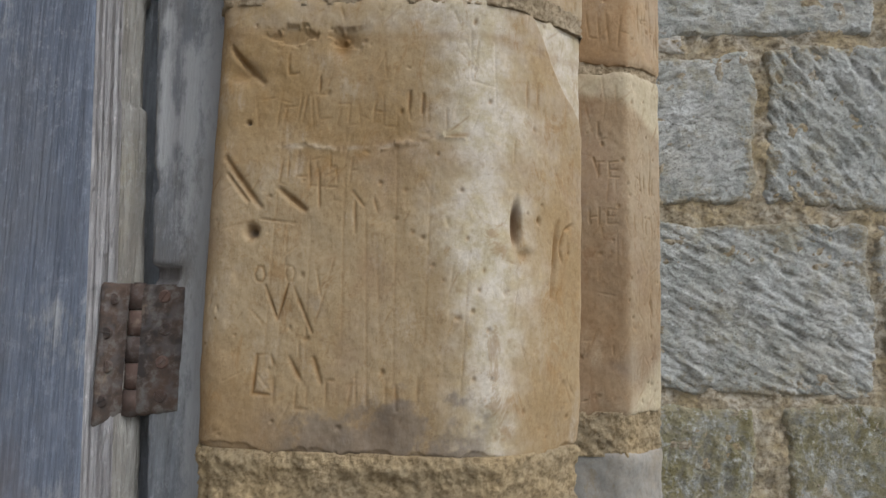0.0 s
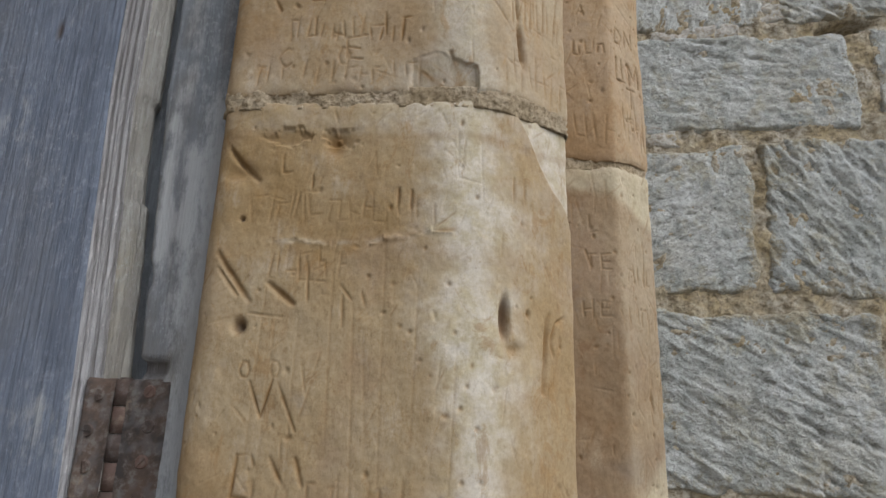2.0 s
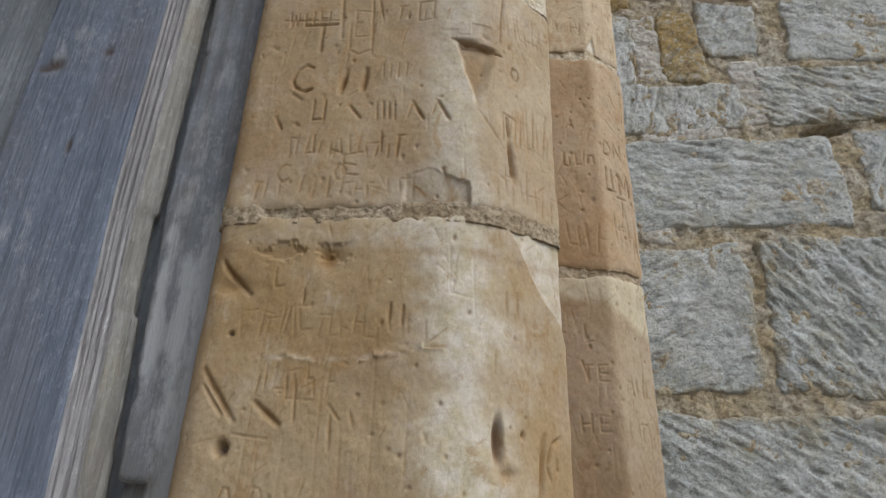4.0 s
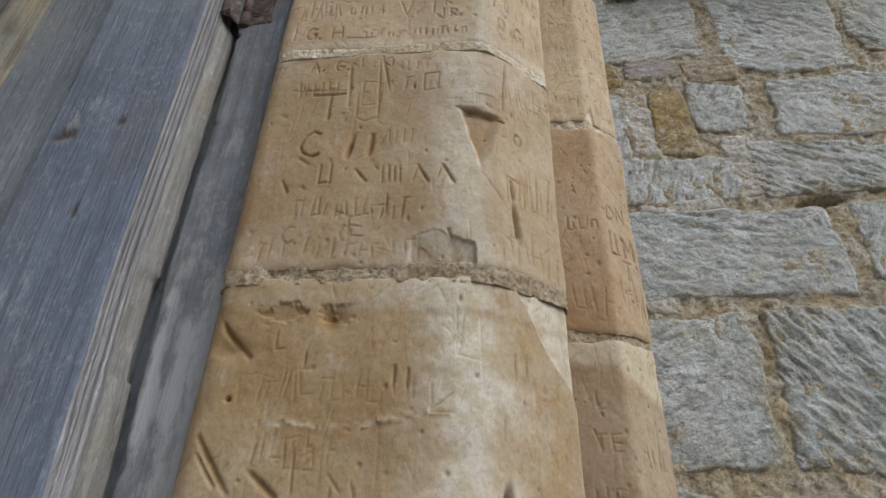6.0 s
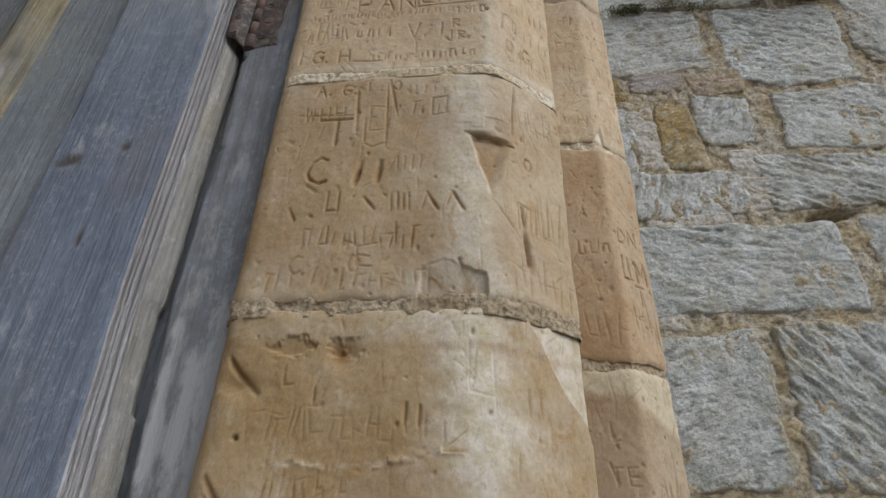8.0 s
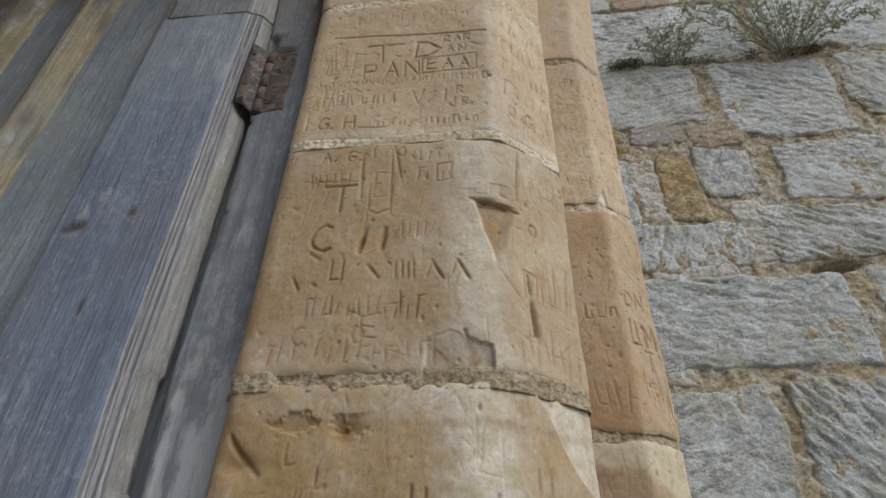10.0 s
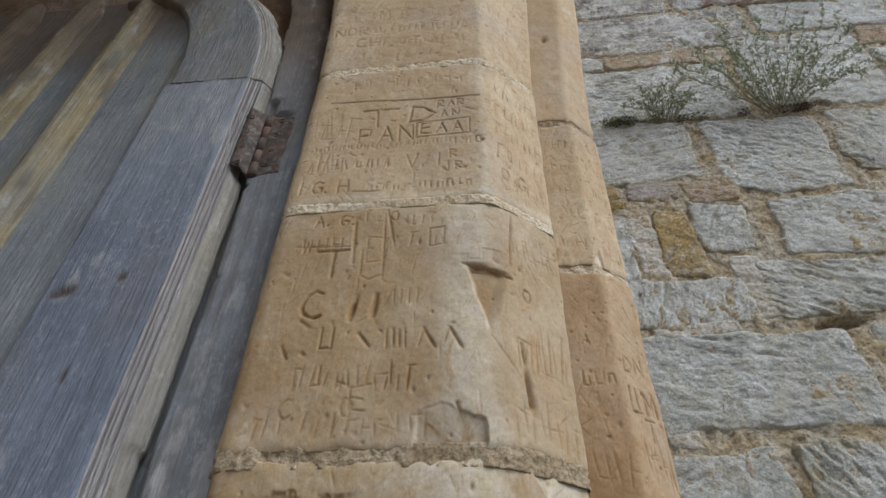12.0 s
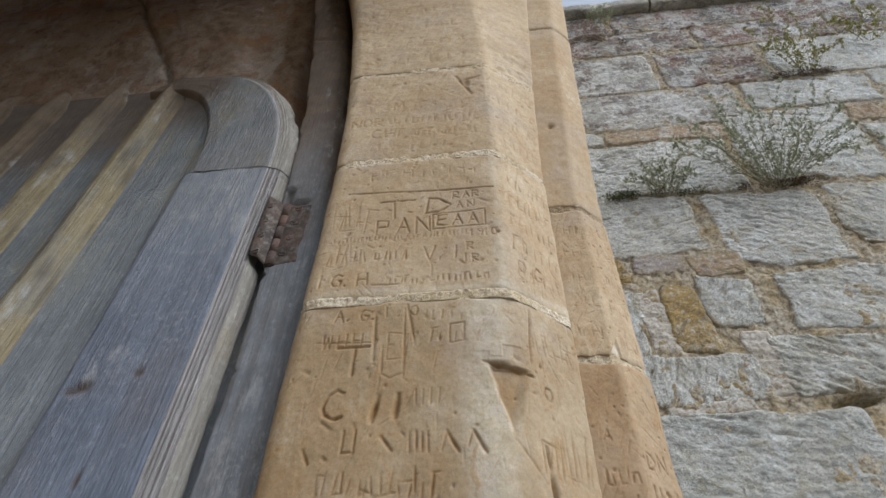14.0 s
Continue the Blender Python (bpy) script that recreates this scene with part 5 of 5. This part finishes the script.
def bevelled_edge(ox, oz, nx, nz, seed, wide):
    """The bare chamfer along the door's outer edge, with chipped rim."""
    b = np.concatenate([np.linspace(0, 0.94, 56), [0.97, 1.0, 1.0]])
    y = np.concatenate([0.002 + np.interp(np.linspace(0, 1, 56), [0, 0.66, 1], [0, 0.007, 0.024]), [0.027, 0.032, 0.085]])
    lines = value_noise(b[None] * 19 + 0.5 * fbm(oz * 2.5, oz * 0, seed + 4, 3), oz * 1.6 + b[None] * 0, seed + 5)
    lines = (1 - 0.85 * smooth(b[None], 0.62, 0.70)) * smooth(lines, 0.50, 0.74) * smooth(value_noise(b[None] * 19, oz * 30, seed + 6), 0.0, 0.35)
    chip = 0.0012 * fbm(oz * 60, oz * 0, seed, 4) - 0.005 * smooth(fbm(oz * 11 + ox * 5, oz * 0, seed + 1, 5), 0.32, 0.37)
    chip = chip - 0.011 * smooth(oz, 2.150, 2.172) * (1 - smooth(oz, 2.280, 2.292)) * (ox < -0.262)
    width = wide + chip * smooth(b[None], 0.4, 1.0)
    under = np.where(np.arange(len(b)) == len(b) - 1, 0.03, 0.0)[None]
    X, Z = ox + nx * (b[None] * width - under), oz + nz * (b[None] * width - under)
    Y = D_FACE + y[None] + 0.0006 * fbm(b[None] * 30 + oz * 0, oz * 4, seed + 2, 3) + 0.0009 * lines
    return X, Y, Z, 0.55 * lines


BREAK = 2.352


def two_faced(name, label, X, Y, Z, lines, split, parent, grime_shade=None):
    """The striped chamfer and, beside it, the plain outer face."""
    for part_name, cols, mat, text in ((name, slice(0, split + 1), WOOD_EDGE, label), ("outer_face", slice(split, None), WOOD_BARE, "cream bare wood of the door's edge")):
        fields = {"stain_dark": lines[:, cols]}
        if grime_shade is not None:
            fields["grime_shade"] = grime_shade[:, cols]
        tagged(sheet(part_name, X[:, cols], Y[:, cols], Z[:, cols], mat, parent, fields), text)


tau = np.concatenate([np.linspace(0.03, 1.3, 30), np.linspace(1.31, BREAK - 0.0012, 260)])
X, Y, Z, fields, (ox, oz) = ribbon(0, tau, 701, False)
stile = sheet("stile", X, Y, Z, WOOD_BLUE, door, fields)
X, Y, Z, lines = bevelled_edge(ox, oz, np.ones_like(ox), np.zeros_like(ox), 711, 0.028)
two_faced("stile_edge", "bare splintered chamfer with raised grain", X, Y, Z, lines, EDGE_SPLIT, stile)
tau = np.concatenate([np.linspace(0.0, 1.0, 120), np.linspace(1.005, 1.05, 6)])
X, Y, Z, fields, (ox, oz) = ribbon(BREAK + 0.0012, tau, 702, True)
# brown stain that deepens leftwards, painting in the shade under the arch
fields = {"grime_shade": 0.25 * smooth(fbm(X * 7, Z * 7, 717, 4), -0.1, 0.5) + 0.9 * smooth(fbm(X * 9, Z * 9, 715, 4) * 0.6 + (-0.385 - X) * 12, 0.0, 1.0), "pale": 0.16 * smooth(fbm(X * 12, Z * 12, 716, 4), 0.0, 0.6)}
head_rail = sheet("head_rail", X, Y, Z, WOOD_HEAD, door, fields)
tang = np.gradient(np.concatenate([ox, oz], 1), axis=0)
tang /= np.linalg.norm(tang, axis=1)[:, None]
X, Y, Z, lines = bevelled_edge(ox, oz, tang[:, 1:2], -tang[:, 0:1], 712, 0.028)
# last argument carries the rail's painted shade over its pale edge
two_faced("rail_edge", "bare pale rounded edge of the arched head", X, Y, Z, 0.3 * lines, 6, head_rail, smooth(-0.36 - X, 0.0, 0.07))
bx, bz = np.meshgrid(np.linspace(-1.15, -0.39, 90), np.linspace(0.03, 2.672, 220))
# panel browned upwards and leftwards: shade put into the colour
sheet("panel", bx, 0.541 + 0.0012 * fbm(bx * 12, bz * 3, 721, 3), bz, WOOD_PANEL, door, {"pale": 0.25 * smooth(fbm(bx * 8, bz * 5, 722, 4), 0.2, 0.6), "grime_shade": 0.8 * smooth(fbm(bx * 9, bz * 5, 761, 4) * 0.5 + (bz - 2.40) * 4 - (bx + 0.47) * 2.2, 0.1, 0.9)})
for k in range(5):
    c = -0.538 - 0.122 * k
    r = np.linspace(-0.034, 0.034, 35)
    h = np.interp(np.abs(r), [0.0, 0.003, 0.010, 0.022, 0.030, 0.034], [0.0205, 0.0205, 0.017, 0.007, 0.004, 0.0])
    rz = np.concatenate([np.linspace(0.05, 2.60, 150), np.linspace(2.603, 2.70, 30)])
    R, RZ = np.meshgrid(r, rz)
    taper = np.clip((2.702 - RZ) / 0.075, 0.02, 1.0) ** 0.7
    RX = c + R * taper + 0.0015 * fbm(RZ * 4, RZ * 0, 730 + k, 3)
    RY = 0.542 - h[None] * taper ** 0.5 + 0.0008 * fbm(R * 90, RZ * 8, 740 + k, 3)
    knot = np.maximum(np.exp(-(np.hypot((R - 0.012) / 0.006, (RZ - 2.42) / 0.02) ** 2)), np.exp(-(np.hypot((R + 0.005) / 0.007, (RZ - 2.20) / 0.012) ** 2)))
    knot = np.maximum(knot, np.exp(-(np.hypot((R - 0.014) / 0.006, (RZ - 2.16 + 0.03 * k) / 0.014) ** 2)))
    knot = np.maximum(knot, np.exp(-(np.hypot((R + 0.012) / 0.007, (RZ - 2.53 + 0.07 * k) / 0.016) ** 2)))
    knot = np.maximum(knot, 0.6 * smooth(fbm(R * 70, RZ * 16, 770 + k, 5, 0.6), 0.22, 0.45))
    # rib tops browned, more on each rib further left: shade in the colour
    sheet("rib", RX, RY, RZ, WOOD_RIB, door, {"stain_dark": 0.75 * knot, "grime_shade": 0.8 * smooth(fbm(R * 40, RZ * 5, 760 + k, 4) * 0.5 + (RZ - 2.42) * 4 + 0.28 * k, 0.1, 0.9), "pale": 0.35 * smooth(fbm(R * 40, RZ * 9, 750 + k, 5), 0.0, 0.4)})
part("door_back", box(-1.15, -0.285, 0.575, 0.60, 0.03, 2.34), WOOD_PANEL, door)
part("sill_board", box(-1.15, -0.40, 0.530, 0.575, 0.02, 0.12, 0.003), WOOD_BLUE, door)


# ---- hinges ----
def tube(x, y, z0, z1, r, sides=14, bevel=0.0006):
    bm = bmesh.new()
    bmesh.ops.create_cone(bm, cap_ends=True, segments=sides, radius1=r, radius2=r, depth=z1 - z0, matrix=Matrix.Translation((x, y, (z0 + z1) / 2)))
    for f in bm.faces:
        f.smooth = len(f.verts) == 4
    return bm


def screw(x, y, z, r, turn):
    bm = bmesh.new()
    m = Matrix.Translation((x, y, z)) @ Matrix.Rotation(radians(90), 4, "X")
    bmesh.ops.create_cone(bm, cap_ends=True, segments=16, radius1=r, radius2=r * 0.8, depth=0.0014, matrix=m)
    slot = box(-r * 0.85, r * 0.85, -0.0016, -0.0006, -0.0004, 0.0004)
    bmesh.ops.transform(slot, verts=slot.verts, matrix=Matrix.Translation((x, y, z)) @ Matrix.Rotation(turn, 4, "Y"))
    tmp = bpy.data.meshes.new("slot")
    slot.to_mesh(tmp)
    slot.free()
    bm.from_mesh(tmp)
    bpy.data.meshes.remove(tmp)
    return bm


def ragged_leaf(x0, y0, x1, y1, low0, low1, high0, high1, thick, seed, bite, bow=0.0):
    """A hinge leaf with corroded, uneven edges: high and low may differ at its two sides."""
    nu, nv = 22, 56
    u, v = np.meshgrid(np.linspace(0, 1, nu), np.linspace(0, 1, nv))
    lo, hi = low0 + (low1 - low0) * u, high0 + (high1 - high0) * u
    Z = lo + (hi - lo) * v
    X = x0 + (x1 - x0) * u
    end = np.minimum(v, 1 - v)
    Z = Z + np.exp(-end / 0.04) * bite * fbm(u * 6, v * 3, seed, 4) * np.sign(0.5 - v)
    X = X + np.exp(-u / 0.06) * bite * fbm(v * 9, u * 2, seed + 1, 4)
    Y = y0 + (y1 - y0) * u - thick - 0.0007 * fbm(u * 9, v * 22, seed + 2, 4)
    rim = np.minimum(np.minimum(u * 12, (1 - v) * 30), v * 30)
    Y = Y + thick * 1.6 * np.exp(-rim * 2.2) - bow * 4 * u * (1 - u)
    scale = smooth(fbm(u * 5, v * 12, seed + 3, 5), 0.05, 0.4)
    return X, Y, Z, {"pale": scale}


def hinge(z0, z1, left_x, knuckle_x, right_x, slope, label, seed, low_left, high_left, bite):
    """Butt hinge: two corroded leaves, five knuckles, slotted screws."""
    r = random.Random(seed)
    h = tagged(new("hinge"), label)
    h.parent = door
    ky, kx = 0.5465, knuckle_x
    ly = ky - slope * (kx - left_x)
    X, Y, Z, fields = ragged_leaf(left_x, ly, kx - 0.0048, ky - 0.002, z0 + low_left, z0, z1 + high_left, z1, 0.0022, seed * 10, bite, 0.0046)
    left = sheet("leaf", X, Y, Z, RUST, h, fields)
    X, Y, Z, fields = ragged_leaf(right_x, ky, kx + 0.0058, ky, z0 + 0.003, z0, z1, z1, 0.0026, seed * 10 + 5, bite)
    right = sheet("leaf", X, Y, Z, RUST, h, fields, flip=True)
    for k in range(5):
        a, b = z0 + (z1 - z0) * k / 5 + 0.0005, z0 + (z1 - z0) * (k + 1) / 5 - 0.0005
        part("knuckle", tube(kx, ky + 0.0024, a, b, 0.0072 if k % 2 else 0.0077, 24), KNUCKLE if k % 2 else KNUCKLE_DARK, h)
    part("pin", tube(kx, ky + 0.0016, z0 - 0.001, z1 + 0.001, 0.0045), SCREW_IRON, h)
    for k in range(4):
        zz = z0 + (z1 - z0) * (0.13 + 0.25 * k)
        lx = left_x + 0.0085 + r.uniform(-0.002, 0.002)
        part("screw", screw(lx, ky - 0.0066 - slope * (kx - lx), zz, 0.0052, r.uniform(0, 3)), SCREW_IRON, left)
        part("screw", screw(right_x - 0.017 + r.uniform(-0.003, 0.003), ky - 0.0031, zz + 0.003, 0.0055, r.uniform(0, 3)), KNUCKLE if k % 2 else SCREW_IRON, right)


hinge(1.457, 1.563, -0.2460, -0.2260, -0.1845, 0.85, "rusted iron butt hinge with slotted screws", 1, -0.007, 0.0, 0.0008)
hinge(2.156, 2.276, -0.254, -0.227, -0.193, 0.42, "rusted brown iron butt hinge under the arched head", 2, 0.016, 0.012, 0.003)


# ---- plants on the wall ----
def plant(name, label, x, y, zz, height, spread, stems, leaf_size, leaf, seed, droop=0.3, per=26):
    r = random.Random(seed)
    root = tagged(new(name), label, "plant", "plants on the wall")
    root.location = (x, y, zz)
    sv, sf, lv, lf = [], [], [], []

    def strand(pts, r0, r1):
        base = len(sv)
        for k, p in enumerate(pts):
            rad = r0 + (r1 - r0) * k / (len(pts) - 1)
            for a in range(4):
                sv.append((p[0] + rad * math.cos(a * math.pi / 2), p[1] + rad * math.sin(a * math.pi / 2), p[2]))
        for k in range(len(pts) - 1):
            for a in range(4):
                sf.append((base + 4 * k + a, base + 4 * k + (a + 1) % 4, base + 4 * k + 4 + (a + 1) % 4, base + 4 * k + 4 + a))

    def leaflet(p, way, size):
        side = way.cross(Vector((r.uniform(-1, 1), r.uniform(-1, 1), r.uniform(-0.2, 1)))).normalized() * size * 0.26
        up = way.cross(side).normalized() * size * 0.08
        base = len(lv)
        for q in (p, p + way * size * 0.35 + side + up, p + way * size, p + way * size * 0.35 - side + up, p + way * size * 0.4 - up):
            lv.append(tuple(q))
        lf.extend([(base, base + 4, base + 1), (base + 4, base + 2, base + 1), (base, base + 3, base + 4), (base + 4, base + 3, base + 2)])

    for k in range(stems):
        a = -1 + 2 * (k + r.random()) / stems
        tip = Vector((a * spread * r.uniform(0.7, 1.0), -r.uniform(0.1, 0.42) * spread - 0.12 * spread * (1 - abs(a)), height * (1.05 - 0.75 * abs(a) ** 1.4) * (r.uniform(0.6, 1.0) if k % 2 else r.uniform(0.15, 0.45))))
        start = Vector((a * 0.03, r.uniform(-0.01, 0.01), -0.01))
        bow = Vector((a * spread * 0.25, -0.04, height * droop * abs(a) + r.uniform(-0.01, 0.02)))
        pts = []
        for j in range(9):
            t = j / 8
            p = start.lerp(tip, t) + bow * (4 * t * (1 - t)) * 0.5 + Vector((r.uniform(-1, 1), r.uniform(-1, 1), r.uniform(-1, 1))) * 0.020 * t
            pts.append(p)
        strand(pts, 0.0011, 0.0004)
        for j in range(per):
            t = r.uniform(0.06, 1.0)
            i = min(7, int(t * 8))
            p = pts[i].lerp(pts[i + 1], t * 8 - i)
            out = Vector((r.uniform(-1, 1), r.uniform(-1, 0.4), r.uniform(-0.3, 1))).normalized()
            twig = p + out * r.uniform(0.004, 0.024) * (1.5 - t)
            strand([p, p.lerp(twig, 0.5), twig], 0.0006, 0.0003)
            for _ in range(4):
                leaflet(p.lerp(twig, r.uniform(0.3, 1.0)), Vector((r.uniform(-1, 1), r.uniform(-1, 1), r.uniform(-0.2, 1))).normalized(), leaf_size * r.uniform(0.6, 1.2))
    for pname, verts, faces, mat in (("twig_growth", sv, sf, STEM), ("foliage", lv, lf, leaf)):
        mesh = bpy.data.meshes.new(pname)
        mesh.from_pydata(verts, [], faces)
        mesh.materials.append(mat)
        new(pname, mesh).parent = root
    return root


plant("wall_shrub", "wispy grey-green shrub rooted on the wall ledge", 0.87, 1.140, 2.968, 0.40, 0.36, 34, 0.0085, LEAF_GREEN, 11, per=40)
plant("wall_shrub", "small grey-green tuft rooted on the wall ledge", 0.56, 1.140, 2.968, 0.13, 0.12, 14, 0.0085, LEAF_GREEN, 12, per=22)
plant("wall_shrub", "yellowing leafy shrub growing high on the wall", 1.215, 1.140, 3.585, 0.52, 0.17, 13, 0.011, LEAF_YELLOW, 13, per=22)
plant("wall_shrub", "thin yellow-green sprig near the coping", 1.52, 1.140, 3.78, 0.26, 0.16, 7, 0.013, LEAF_YELLOW, 14, per=18)
plant("wall_tuft", "dry grey-green tuft under the coping", 0.60, 1.140, 4.18, 0.14, 0.09, 9, 0.010, LEAF_GREEN, 15, per=16)


def moss(label, x0, x1, zz, thick, mat, seed):
    """A ragged cushion of moss along a ledge."""
    r = random.Random(seed)
    verts, faces = [], []
    clumps = [(r.uniform(x0, x1), zz + r.gauss(0, thick * 0.3), r.uniform(0.008, 0.024)) for _ in range(max(4, int((x1 - x0) * 45)))]
    for k in range(int((x1 - x0) * 9000)):
        cx, cz, w = r.choice(clumps)
        p = Vector((cx + r.gauss(0, w), 1.147 + r.uniform(-0.018, 0.008), cz + abs(r.gauss(0, w * 0.35)) - 0.004))
        a = Vector((r.gauss(0, 1), r.gauss(0, 1), abs(r.gauss(0, 1)))).normalized() * r.uniform(0.002, 0.007)
        b = a.cross(Vector((r.gauss(0, 1), r.gauss(0, 1), r.gauss(0, 1)))).normalized() * 0.0012
        i = len(verts)
        verts.extend([tuple(p - b), tuple(p + b), tuple(p + a)])
        faces.append((i, i + 1, i + 2))
    mesh = bpy.data.meshes.new("moss")
    mesh.from_pydata(verts, [], faces)
    mesh.materials.append(mat)
    tagged(new("moss", mesh), label, "moss", kind="stuff")


moss("dark green moss on the wall ledge", 0.41, 0.66, 2.970, 0.016, GREEN_MOSS, 21)
moss("dark dry moss along the wall ledge", 0.74, 0.95, 2.970, 0.010, DRY_MOSS, 22)
moss("dry reddish moss on the upper wall", 0.40, 0.66, 4.02, 0.10, DRY_MOSS, 23)
moss("dry brown moss below the high shrub", 1.10, 1.32, 3.578, 0.012, DRY_MOSS, 24)
